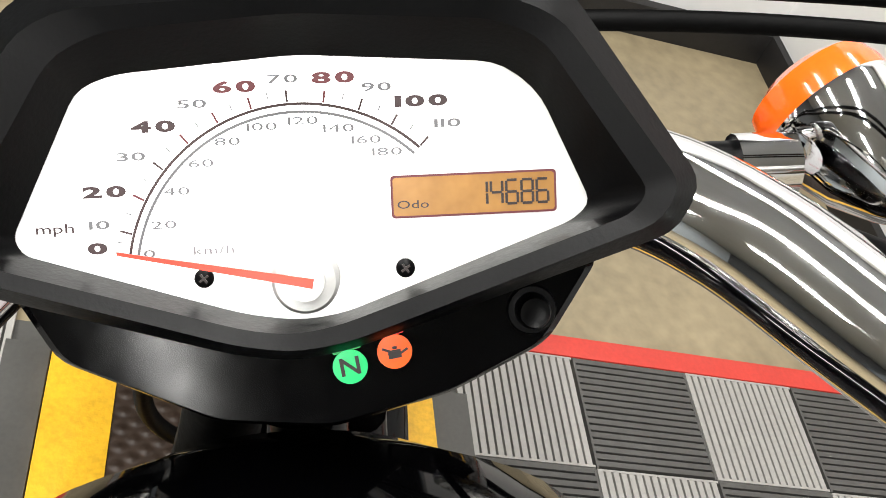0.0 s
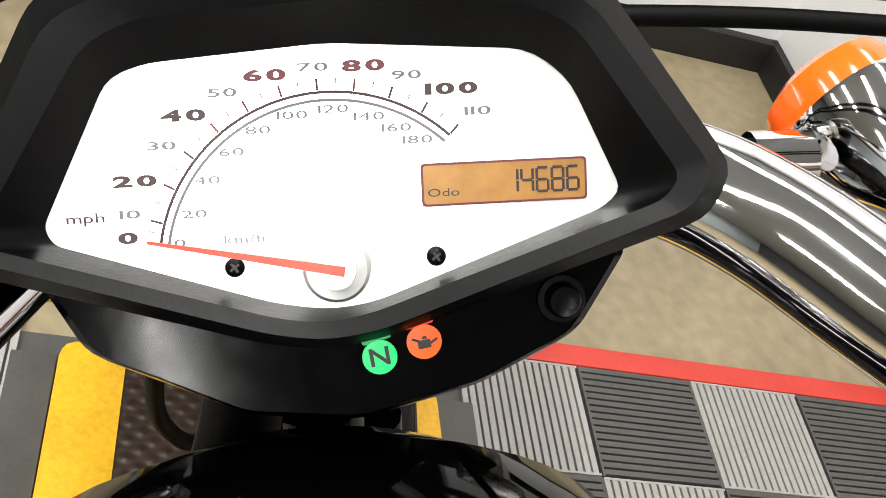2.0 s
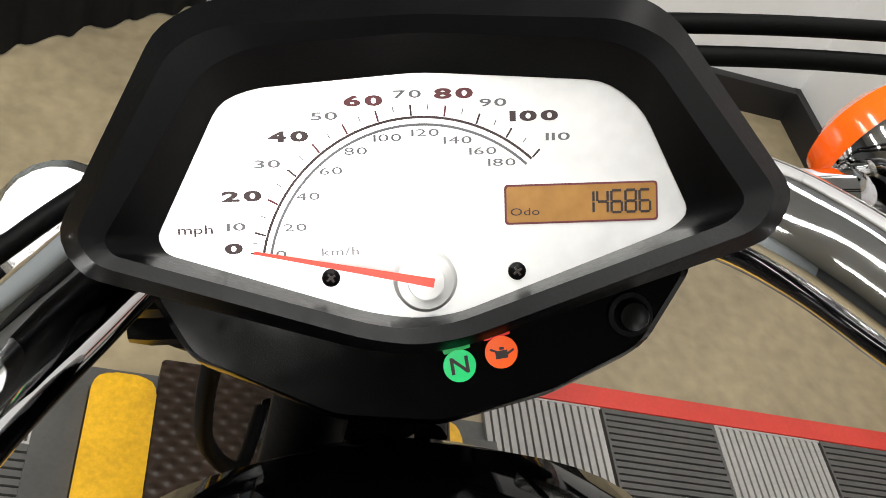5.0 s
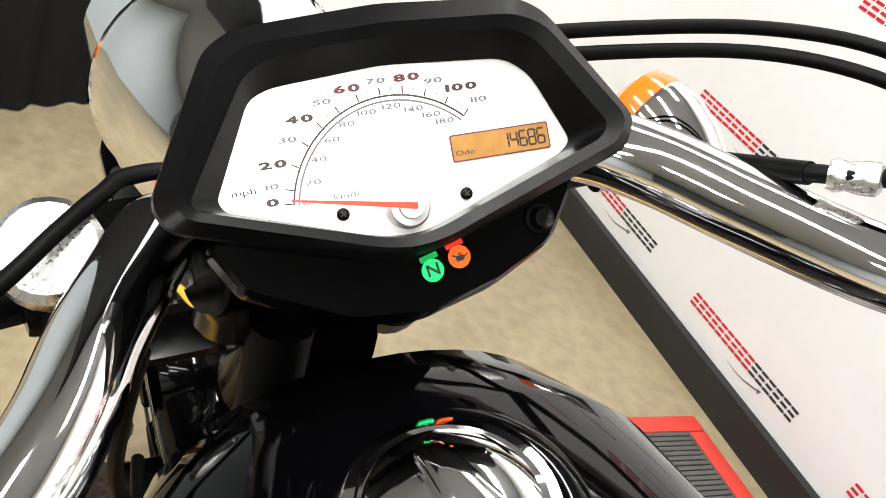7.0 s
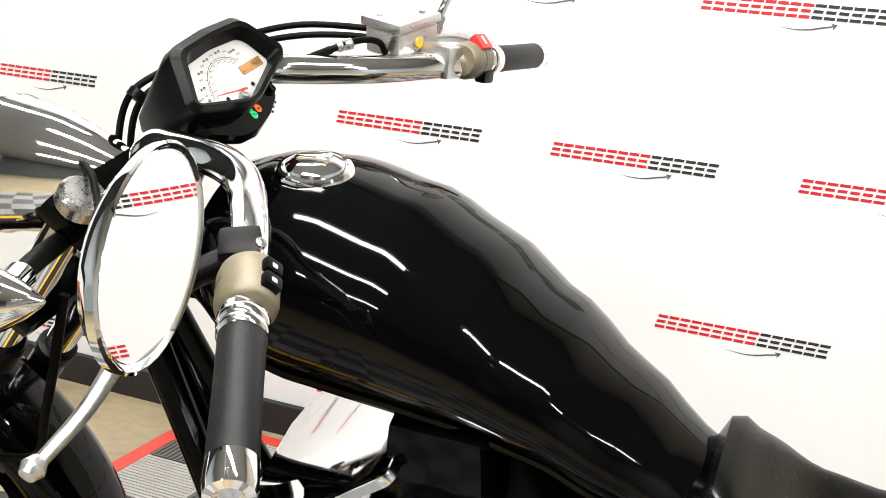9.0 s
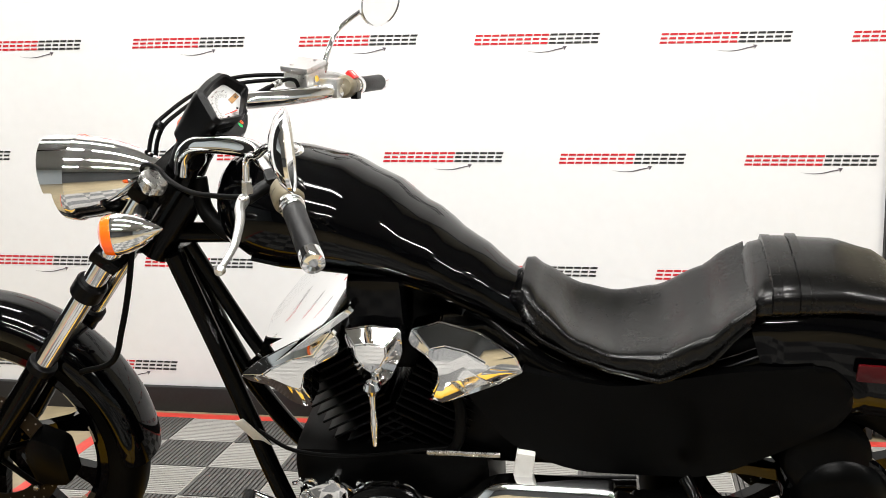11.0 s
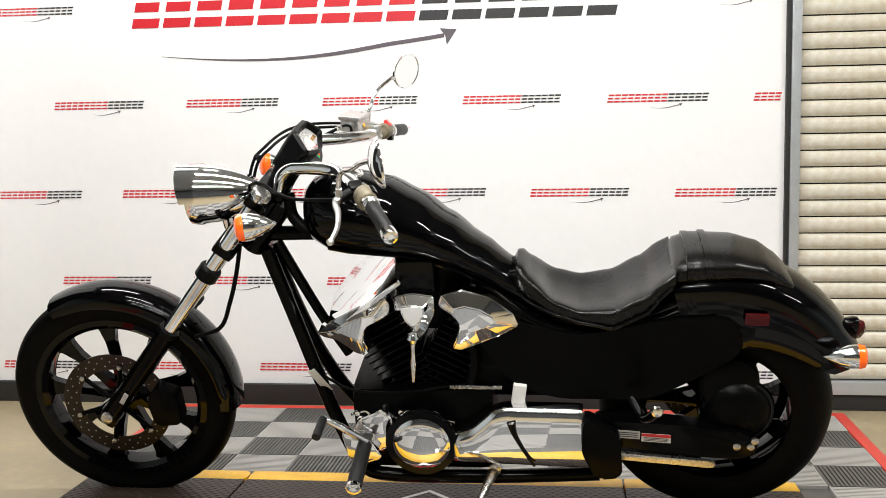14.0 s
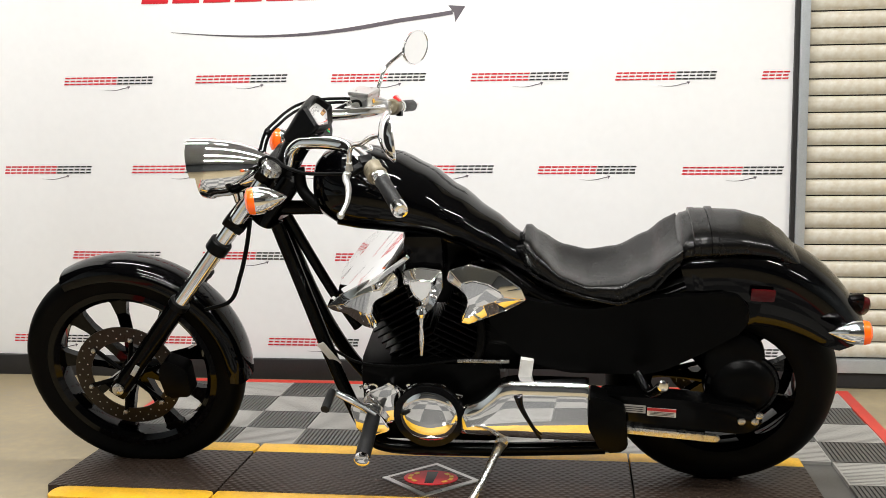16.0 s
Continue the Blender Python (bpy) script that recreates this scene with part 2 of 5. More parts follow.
def lettering(text, size, m, mat, parent, name, wide=1.0, depth=0.0001, bold=0.0):
    """Built-in font characters in a row, centred at the pose m, each a mesh of its own."""
    glyphs = []
    for ch in text:
        c = bpy.data.curves.new(name, "FONT")
        c.body, c.size, c.align_y, c.extrude, c.offset = ch, size, "CENTER", depth, bold
        c.resolution_u = 3
        tmp = bpy.data.objects.new(name, c)
        me = bpy.data.meshes.new_from_object(tmp)
        bpy.data.objects.remove(tmp)
        xs = [v.co.x for v in me.vertices]
        glyphs.append((me, min(xs), max(xs)))
    gap = size * 0.11
    x = -(sum(b - a for _, a, b in glyphs) + gap * (len(glyphs) - 1)) / 2
    for me, a, b in glyphs:
        me.transform(m @ Matrix.Diagonal((wide, 1, 1, 1)) @ Matrix.Translation((x - a, 0, 0)))
        x += b - a + gap
        me.materials.clear()
        me.materials.append(mat)
        bm = bmesh.new()
        bm.from_mesh(me)
        bmesh.ops.remove_doubles(bm, verts=bm.verts[:], dist=1e-7)
        bm.to_mesh(me)
        bm.free()
        ob = new(name, me)
        ob.parent = parent


# ---- the room ----
WALL_Y = 1.16
FRONT_X = -1.29


def structure(name, bm, mat, label, sharp=38):
    return tagged(part(name, bm, mat, None, "", sharp), label, "structure", kind="structure")


floor = structure("floor", block((9.4, 9.2, 0.1), pose(2.2, -2.3, -0.075), 0), CONCRETE, "worn tan-grey polished concrete workshop floor")
# unseen ceiling added over the bay; its tone sets what the chrome reflects
ceiling = structure("ceiling", block((9.4, 9.2, 0.1), pose(2.2, -2.3, ROOM_Z + 0.06), 0), CEILING, "unseen grey ceiling added to close the room and set reflections")
wall_north = structure("wall_north", block((3.56, 0.08, ROOM_Z), pose(0.395, WALL_Y + 0.052, ROOM_Z / 2 - 0.02), 0), PAINTWALL, "plain wall behind the white printed banner")
bm = block((3.2, 0.1, ROOM_Z), pose(5.1, WALL_Y + 0.06, ROOM_Z / 2 - 0.02), 0)
structure("wall_beside_shutter", bm, PAINTWALL, "painted wall beside the roller shutter")
# unseen wall added on this side to give dark reflections in paint and chrome
structure("wall_south", block((9.4, 0.1, ROOM_Z), pose(2.2, -6.8, ROOM_Z / 2 - 0.02), 0), DARKWALL, "unseen dark grey wall added to close the room and darken reflections")
# unseen pale wall, added so the chrome has something bright to reflect
structure("wall_east", block((0.1, 8.2, ROOM_Z), pose(6.75, -2.8, ROOM_Z / 2 - 0.02), 0), EASTWALL, "unseen pale wall added for pale reflections in the chrome")
bm = block((0.08, 0.80, ROOM_Z), pose(FRONT_X - 0.045, 0.76, ROOM_Z / 2 - 0.02), 0)
structure("wall_west", bm, WHITE, "white return panel of the display bay")
# two more unseen pale walls, added to brighten the headlight's reflections
structure("wall_far_west", block((0.1, 7.2, ROOM_Z), pose(-2.42, -3.2, ROOM_Z / 2 - 0.02), 0), EASTWALL, "unseen pale wall added beyond the curtain for the headlight's reflections")
structure("wall_recess", block((1.0, 0.08, ROOM_Z), pose(-1.93, 0.402, ROOM_Z / 2 - 0.02), 0), EASTWALL, "unseen pale wall added to join the far wall to the return panel")
bm = bmesh.new()
TRACK = [(-1.390, 0.355), (-1.345, 0.12), (-1.225, -0.20), (-1.03, -0.46), (-0.80, -0.70)]
rail = [q.lerp(r, k / 4) for q, r in zip(spline([(x, y, 0) for x, y in TRACK], 6), spline([(x, y, 0) for x, y in TRACK], 6)[1:]) for k in range(4)]
folds = [(q.x + 0.010 * math.sin(i * 1.1), q.y + 0.006 * math.sin(i * 0.7)) for i, q in enumerate(rail)]
vs = [[bm.verts.new((x, y, z)) for x, y in folds] for z in (-0.02, ROOM_Z)]
for i in range(len(folds) - 1):
    bm.faces.new((vs[0][i], vs[0][i + 1], vs[1][i + 1], vs[1][i]))
bmesh.ops.solidify(bm, geom=bm.faces[:], thickness=0.004)
tagged(part("black_curtain", bm, CURTAIN), "black cloth curtain hanging to the concrete floor", "curtain")
structure("baseboard", block((3.48, 0.03, 0.085), pose(0.415, WALL_Y - 0.012, 0.017), 0.004), BLACKBASE, "black board along the foot of the banner wall")
structure("baseboard_west", block((0.03, 0.79, 0.085), pose(FRONT_X + 0.010, 0.75, 0.017), 0.004), BLACKBASE, "black board along the foot of the return panel")

# ---- banner with repeated marks ----
banner = tagged(part("banner", block((3.48, 0.006, 2.6), pose(0.422, WALL_Y - 0.004, 1.36), 0.001), WHITE), "white vinyl banner printed with red and black marks", "banner")
MARK_Y = WALL_Y - 0.0085


BARS = {"bars": "btm"}


def block_mesh(kind, w, h, t, mat, name, slant=0.22):
    """A plain slanted shape of bars, one for each place in the printed mark."""
    bm = bmesh.new()
    spans = {"b": (0, 0, w, t), "t": (0, h - t, w, h), "m": (0, (h - t) / 2, w * 0.9, (h + t) / 2), "l": (0, 0, t * 1.15, h), "r": (w - t * 1.15, 0, w, h)}
    for k, side in enumerate(BARS[kind]):
        x0, z0, x1, z1 = spans[side]
        bm.faces.new([bm.verts.new((x + slant * z, -0.00005 * k, z)) for x, z in ((x0, z0), (x1, z0), (x1, z1), (x0, z1))])
    me = bpy.data.meshes.new(name)
    bm.to_mesh(me)
    bm.free()
    me.materials.append(mat)
    return me


def swoosh(bm, x0, x1, z0, rise, thick, head):
    """A thin curved stroke that ends in an arrow head."""
    n = 16
    up, low = [], []
    for i in range(n + 1):
        t = i / n
        x = x0 + (x1 - x0) * t
        z = z0 - rise * 0.45 * math.sin(math.pi * min(1, t * 1.25) * 0.8) + rise * t ** 2.2
        k = thick * min(1, 0.1 + t * 1.3)
        up.append(bm.verts.new((x, 0, z + k / 2)))
        low.append(bm.verts.new((x, 0, z - k / 2)))
    for i in range(n):
        bm.faces.new((low[i], low[i + 1], up[i + 1], up[i]))
    zt = z0 + rise - rise * 0.45 * math.sin(math.pi * 0.8)
    bm.faces.new([bm.verts.new(q) for q in ((x1 - head * 0.35, 0, zt + head * 0.55), (x1 + head, 0, zt + head * 0.45), (x1 + head * 0.2, 0, zt - head * 0.75), (x1 + head * 0.1, 0, zt - head * 0.05))])


def mark(width, height, thick, arrow):
    """The pieces of one printed mark: block width, red and black block, arrow stroke."""
    w = width / 15
    bm = bmesh.new()
    swoosh(bm, *arrow)
    bmesh.ops.recalc_face_normals(bm, faces=bm.faces)
    me = bpy.data.meshes.new("arrow_stroke")
    bm.to_mesh(me)
    bm.free()
    me.materials.append(GREYINK)
    shapes = {(kind, red): block_mesh(kind, w * 0.86, height, thick, REDINK if red else BLACKINK, "red_block" if red else "black_block") for kind in BARS for red in (True, False)}
    return w, shapes, me



small = mark(0.382, 0.031, 0.0062, (0.165, 0.275, -0.021, 0.012, 0.0032, 0.010))
big = mark(1.95, 0.165, 0.038, (0.12, 1.27, -0.115, 0.075, 0.016, 0.05))


def place_mark(pieces, x, z, count=15):
    w, shapes, arrow = pieces
    for k in range(count):
        ob = new("red_block" if k < 9 else "black_block", shapes["bars", k < 9])
        ob.parent = banner
        ob.location = (x + k * w, MARK_Y, z)
    if count == 15:
        ob = new("arrow_stroke", arrow)
        ob.parent = banner
        ob.location = (x, MARK_Y, z)


ROWS_OF_MARKS = [(1.576, -0.644, 5), (1.192, -0.924, 6), (0.829, -0.644, 5), (0.472, -0.924, 6), (0.115, -0.644, 5), (1.93, -0.924, 6)]
for z, x0, last in ROWS_OF_MARKS:
    for i in range(-1, 7):
        right = x0 + (0.5615 if x0 < -0.8 else 0.5570) * i
        if right - 0.382 < FRONT_X + 0.005 or right > 2.158:
            continue
        if z in (1.576, 1.93) and -0.5 < right < 2.0:
            continue
        place_mark(small, right - 0.389, z - 0.009 * max(0.0, right - 0.4))
place_mark(small, 2.045, 1.175, 4)
place_mark(small, 2.045, 0.455, 4)
place_mark(big, -0.405, 1.512)

# ---- post and roller shutter ----
post = empty("door_post")
tagged(post, "grey aluminium post with black edge beside the shutter", "post")
part("black_edge", block((0.016, 0.03, ROOM_Z - 0.02), pose(2.170, WALL_Y - 0.014, ROOM_Z / 2 - 0.02), 0.003), BLACKBASE, post)
part("post_face", block((0.036, 0.05, ROOM_Z - 0.02), pose(2.197, WALL_Y - 0.012, ROOM_Z / 2 - 0.02), 0.004), ALUPOST, post)
shutter = empty("roller_shutter")
tagged(shutter, "closed cream steel roller shutter with dirty ribbed slats", "roller shutter")
pitch = 0.0635
bm = bmesh.new()
prof = [(0.0, 0.0), (-0.004, 0.006), (-0.011, 0.012), (-0.012, 0.046), (-0.005, 0.056), (0.006, 0.0585), (0.006, 0.0)]
loops = [[(x, y, z) for y, z in prof] for x in (2.216, 3.52)]
rings(bm, loops)
slat_ob = part("slat", bm, SHUTTER, shutter, "cream painted steel slat", 50)
slat_ob.location = (0, WALL_Y + 0.02, 0.098)
for i in range(1, 46):
    ob = new("slat", slat_ob.data)
    ob.parent = shutter
    ob.location = (0, WALL_Y + 0.02, 0.098 + i * pitch)
part("bottom_bar", block((1.30, 0.05, 0.052), pose(2.868, WALL_Y + 0.015, 0.066), 0.004), ALUPOST, shutter, "grey aluminium bottom bar")
part("rubber_seal", block((1.30, 0.03, 0.06), pose(2.868, WALL_Y + 0.018, 0.008), 0.004), BLACKBASE, shutter)
part("backing", block((1.30, 0.01, ROOM_Z - 0.06), pose(2.868, WALL_Y + 0.045, ROOM_Z / 2), 0), BLACKBASE, shutter)

# ---- ceiling lights, some of them added fill ----
for lx, ly, watts in LAMPS:
    long = 1.9 if abs(lx - 0.9) < 0.1 else 1.2
    light = tagged(empty("ceiling_light", pose(lx, ly, ROOM_Z)), "long white fluorescent ceiling light above view, switched on, some added as fill", "ceiling light", "ceiling lights")
    part("light_housing", block((long + 0.1, 0.24, 0.06), pose(0, 0, -0.03), 0.01), PAINTWALL, light)
    for s in (-0.06, 0.06):
        part("light_tube", lathe([(0, 0.013), (long, 0.013)], (-long / 2, s, -0.082), (1, 0, 0), 10), TUBE, light)

# ---- floor covering and platform ----
platform = empty("display_platform")
tagged(platform, "low dark brown tread-plate platform with yellow edge stripes", "platform")
JOINTS = [-0.15, 0.355, 1.51, 2.02]
PY0, PY1 = -0.305, 0.056
for i in range(3):
    x0, x1 = JOINTS[i] + 0.003, JOINTS[i + 1] - 0.003
    pts = [(x0, PY0), (x1, PY0), (x1, PY1), (x0, PY1)]
    part("tread_plate", slab(rounded(pts, 0.006), pose(0, 0, -0.024), 0.036, 0.003), PLATE, platform, "dark brown tread plate")
    for y0, y1 in ((PY1 + 0.001, PY1 + 0.084), (PY0 - 0.088, PY0 - 0.001)):
        xa = x0 + (0.035 if i == 0 else 0)
        part("yellow_stripe", slab(rounded([(xa, y0), (x1, y0), (x1, y1), (xa, y1)], 0.03 if i == 0 else 0.004), pose(0, 0, -0.024), 0.0355, 0.003), YELLOW, platform, "worn yellow painted tread strip")
for y0, y1 in ((PY1 + 0.090, PY1 + 0.150), (PY0 - 0.150, PY0 - 0.090)):
    part("edge_ramp", slab([(-0.10, y0), (2.02, y0), (2.02, y1), (-0.10, y1)], pose(0, 0, -0.024), 0.016, 0.004), TILE_D, platform, "dark rubber edge")
badge = empty("platform_badge", pose(0.940, -0.163, 0.0145))
tagged(badge, "silver diamond badge with red oval on the platform", "badge")
part("badge_plate", slab([(-0.142, 0), (0, -0.145), (0.142, 0), (0, 0.145)], pose(0, 0, -0.002), 0.004, 0.002), ALU, badge)
part("badge_field", slab([(-0.118, 0), (0, -0.120), (0.118, 0), (0, 0.120)], pose(0, 0, 0.0021), 0.0012, 0.0004), PLATE, badge, "dark field inside the silver border")
part("badge_oval", slab([(0.078 * math.cos(a), 0.062 * math.sin(a)) for a in (2 * math.pi * i / 36 for i in range(36))], pose(0, 0, 0.0034), 0.002, 0.0005), REDINK, badge)
part("badge_bar", slab([(-0.012, -0.048), (0.012, -0.048), (0.016, 0.048), (-0.016, 0.048)], pose(0, 0, 0.0055), 0.001, 0.0003), BLACKINK, badge)
for s in (-1, 1):
    bm = bmesh.new()
    for k in range(4):
        a = 0.75 - k * 0.5
        slab([(-0.006, -0.008), (0.006, -0.008), (0.006, 0.008), (-0.006, 0.008)], pose(s * 0.060 * math.cos(a), 0.046 * math.sin(a), 0.0055, 0, 0, math.degrees(a) * s), 0.001, 0, bm)
    part("badge_strokes", bm, YELLOW, badge)


def tile_mesh(size, name):
    """An open-ribbed floor tile: a base, a rim and slanting ribs."""
    bm = bmesh.new()
    h = size / 2 - 0.001
    def bar(x0, y0, x1, y1, z0, z1):
        a = [bm.verts.new((x, y, z0)) for x, y in ((x0, y0), (x1, y0), (x1, y1), (x0, y1))]
        b = [bm.verts.new((x, y, z1)) for x, y in ((x0, y0), (x1, y0), (x1, y1), (x0, y1))]
        bm.faces.new(b)
        for i in range(4):
            bm.faces.new((a[i], a[(i + 1) % 4], b[(i + 1) % 4], b[i]))
    n = 16
    w = 2 * h / n
    for i in range(n):
        bar(-h + i * w, -h + 0.004, -h + i * w + w * 0.70, h - 0.004, 0, 0.010)
    bar(-h, -h, h, -h + 0.004, 0, 0.0104)
    bar(-h, h - 0.004, h, h, 0, 0.0104)
    me = bpy.data.meshes.new(name)
    bm.to_mesh(me)
    bm.free()
    return me


TS = 0.212
mat_obj = empty("tile_mat")
tagged(mat_obj, "checked grey ribbed plastic floor tiles with red edging", "floor mat")
X0, X1, Y1 = -0.205, 2.339, 1.04
plain = [(2, 0), (1, 0)]
meshes = {}
for key, mat in (("l", TILE_L), ("d", TILE_D), ("m", TILE_M)):
    meshes[key] = tile_mesh(TS, "tile")
    meshes[key].materials.append(mat)
part("tile_underlay", slab([(X0 + 0.06, -1.45), (X1, -1.45), (X1, Y1), (X0 + 0.06, Y1)], pose(0, 0, -0.0248), 0.001, 0), TILE_D, mat_obj)
nx = int((X1 - X0) / TS + 0.5)
for i in range(nx):
    for j in range(12):
        cx, cy = X0 + (i + 0.5) * TS, Y1 - (j + 0.5) * TS
        if cx < 2.03 and PY0 - 0.16 < cy < PY1 + 0.16:
            continue
        # near side takes mid grey for dark, putting brighter reflections into the chrome
        key = "ml"[(i + j) % 2] if cy < -0.6 else "dl"[(i + j) % 2]
        ob = new("tile", meshes[key])
        ob.parent = mat_obj
        ob.matrix_local = pose(cx, cy, -0.0238, 0, 0, 90 * ((i + j) % 2))
for x0, y0, x1, y1 in ((X0 - 0.045, -1.45, X0 - 0.002, PY0 - 0.165), (X0 - 0.045, PY1 + 0.165, X0 - 0.002, Y1 + 0.045), (X1 + 0.002, -1.45, X1 + 0.045, Y1 + 0.045), (X0, Y1 + 0.002, X1, Y1 + 0.045)):
    part("red_edging", slab([(x0, y0), (x1, y0), (x1, y1), (x0, y1)], pose(0, 0, -0.0247), 0.011, 0.003), TILE_R, mat_obj, "red plastic ramp edging")


# ---- the motorcycle: x to the rear, y to its right side, z up, leaning on its side stand ----
LEAN = 17.0
bike = empty("motorcycle", pose(0.012, 0, 0, LEAN, 0, 0))
tagged(bike, "gloss black chopper motorcycle with chrome trim leaning on its side stand", "motorcycle")
FW, RW = Vector((0.035, 0, 0.332)), Vector((1.735, 0, 0.330))
FORK = Vector((0.617, 0, 0.787))


def torus_profile(R, w, n=14, flat=0.8):
    """Cross-section of a tyre: (across, radius) pairs."""
    r = w / 2
    return [(r * math.sin(a) * 1.0, R - r * flat + r * flat * math.cos(a)) for a in (math.pi * (i / n - 0.5) * 1.35 for i in range(n + 1))]


def wheel(name, c, R, width, rim_r, spokes, hub_r, label):
    w = part(name, tube([c + Vector((0, -width * 0.45, 0)), c + Vector((0, 0, 0)), c + Vector((0, width * 0.45, 0))], hub_r, 24), FRAME, bike, label)
    prof = torus_profile(R, width)
    inner = [(width * 0.40, rim_r - 0.004), (-width * 0.40, rim_r - 0.004)]
    loops = []
    for i in range(72):
        a = 2 * math.pi * i / 72
        loops.append([c + Vector((math.cos(a) * r, y, math.sin(a) * r)) for y, r in prof + inner])
    bm = bmesh.new()
    rings(bm, loops, closed=True)
    part("tyre", bm, RUBBER, w, "black rubber tyre")
    bm = bmesh.new()
    hw = width * 0.43
    rp = [(-hw, rim_r + 0.010), (-hw, rim_r - 0.008), (-hw * 0.7, rim_r - 0.022), (0, rim_r - 0.026), (hw * 0.7, rim_r - 0.022), (hw, rim_r - 0.008), (hw, rim_r + 0.010)]
    rings(bm, [[c + Vector((math.cos(a) * r, y, math.sin(a) * r)) for y, r in rp] for a in (2 * math.pi * i / 72 for i in range(72))], closed=True)
    part("rim", bm, GLOSS, w, "gloss black wheel rim")
    for k in range(spokes):
        a = 2 * math.pi * k / spokes + 0.25
        d, s = Vector((math.cos(a), 0, math.sin(a))), Vector((-math.sin(a), 0, math.cos(a)))
        loops = []
        for t, half, deep in ((0.0, 0.016, 0.016), (0.35, 0.011, 0.014), (0.7, 0.014, 0.012), (0.9, 0.024, 0.011), (1.0, 0.040, 0.010)):
            q = c + d * (hub_r * 0.8 + (rim_r - 0.016 - hub_r * 0.8) * t)
            loops.append([q + s * half - Vector((0, deep, 0)), q + s * half + Vector((0, deep, 0)), q - s * half + Vector((0, deep, 0)), q - s * half - Vector((0, deep, 0))])
        bm = bmesh.new()
        rings(bm, loops)
        part("spoke", bm, GLOSS, w)
    return w


def brake_disc(parent, c, r_out, r_in, y):
    """A drilled brake disc with its carrier."""
    bm = bmesh.new()
    rp = [(y - 0.002, r_in), (y - 0.002, r_out), (y + 0.002, r_out), (y + 0.002, r_in)]
    rings(bm, [[c + Vector((math.cos(a) * r, yy, math.sin(a) * r)) for yy, r in rp] for a in (2 * math.pi * i / 60 for i in range(60))], closed=True)
    part("brake_disc", bm, DISC, parent, "dark drilled steel brake disc")
    bm = bmesh.new()
    for ring, n in ((r_in + 0.012, 22), (r_in + 0.026, 22), (r_out - 0.010, 22)):
        for i in range(n):
            a = 2 * math.pi * (i + ring * 40 % 1) / n
            lathe([(0, 0.0021), (0.0006, 0.0021)], c + Vector((math.cos(a) * ring, y - 0.0027, math.sin(a) * ring)), (0, -1, 0), 8, bm)
    part("disc_holes", bm, LABELG, parent)
    for i in range(6):
        a = 2 * math.pi * i / 6 + 0.3
        d = Vector((math.cos(a), 0, math.sin(a)))
        part("disc_arm", tube([c + d * 0.03 + Vector((0, y, 0)), c + d * (r_in + 0.012) + Vector((0, y, 0))], 0.007, 8, 1, None, False), ENGINE, parent)
    for i in range(6):
        a = 2 * math.pi * i / 6 + 0.3
        part("disc_bolt", lathe([(0, 0.007), (0.005, 0.007), (0.007, 0.004)], c + Vector((math.cos(a) * (r_in + 0.012), y - 0.006, math.sin(a) * (r_in + 0.012))), (0, -1, 0), 10), STEEL, parent)


DISC = material("dark_disc_steel", (0.035, 0.030, 0.025), 0.35, 0.9, spread=0.2, scale=30, rough_spread=0.1)
front = wheel("front_wheel", FW, 0.333, 0.092, 0.248, 9, 0.034, "tall narrow front wheel with black cast spokes")
brake_disc(front, FW, 0.160, 0.112, -0.062)
rear = wheel("rear_wheel", RW, 0.316, 0.200, 0.225, 9, 0.05, "wide rear wheel with black cast spokes")
brake_disc(rear, RW, 0.140, 0.10, 0.10)
part("axle_nut", lathe([(0, 0.017), (0.012, 0.017), (0.016, 0.010)], FW + Vector((0, -0.135, 0)), (0, -1, 0), 16), STEEL, front)

# front fork: lower sliders, chrome tubes, clamps, caps
def on_fork(z, y):
    return Vector((0.055 + (z - 0.352) * FORK.x / FORK.z, y, z))


for s in (-1, 1):
    y = 0.112 * s
    leg = part("fork_leg", tube([on_fork(0.60, y), on_fork(0.50, y), on_fork(0.40, y), on_fork(0.33, y)], [0.026, 0.027, 0.026, 0.030], 18), FRAME, bike, "black lower fork slider")
    part("fork_tube", tube([on_fork(0.58, y), on_fork(0.99, y)], 0.0215, 20, 1, None, False), CHROME, leg, "polished chrome fork tube")
    part("fork_seal", lathe([(0, 0.024), (0.002, 0.029), (0.02, 0.029), (0.022, 0.024)], on_fork(0.585, y), FORK, 20), SATIN, leg)
    part("fork_clamp", lathe([(0, 0.027), (0.003, 0.031), (0.035, 0.031), (0.04, 0.027)], on_fork(0.755, y), FORK, 20), SATIN, leg)
    part("axle_lug", block((0.055, 0.035, 0.075), axes(FW + Vector((0.005, y * 1.02, 0.0)), FORK.cross(Vector((0, 1, 0))), (0, 1, 0)), 0.012), FRAME, leg)
    part("fork_cap", lathe([(0, 0.026), (0.014, 0.026), (0.019, 0.022), (0.020, 0.002)], on_fork(0.985, y * 1.05), FORK, 22), STEEL, leg, "bright round fork top cap")
stem = part("steering_head", tube([(0.475, 0, 0.80), (0.575, 0, 0.93)], 0.036, 22, 1, None, False), FRAME, bike, "black steering head")
for z, d in ((0.965, 0.035), (0.835, 0.035)):
    bm = block((0.062, 0.245, d * 0.8), axes(on_fork(z, -0.014) + Vector((0.002, 0, 0)), (0.787, 0, -0.617), (0, 1, 0)), 0.014)
    part("triple_clamp", bm, FRAME, stem)

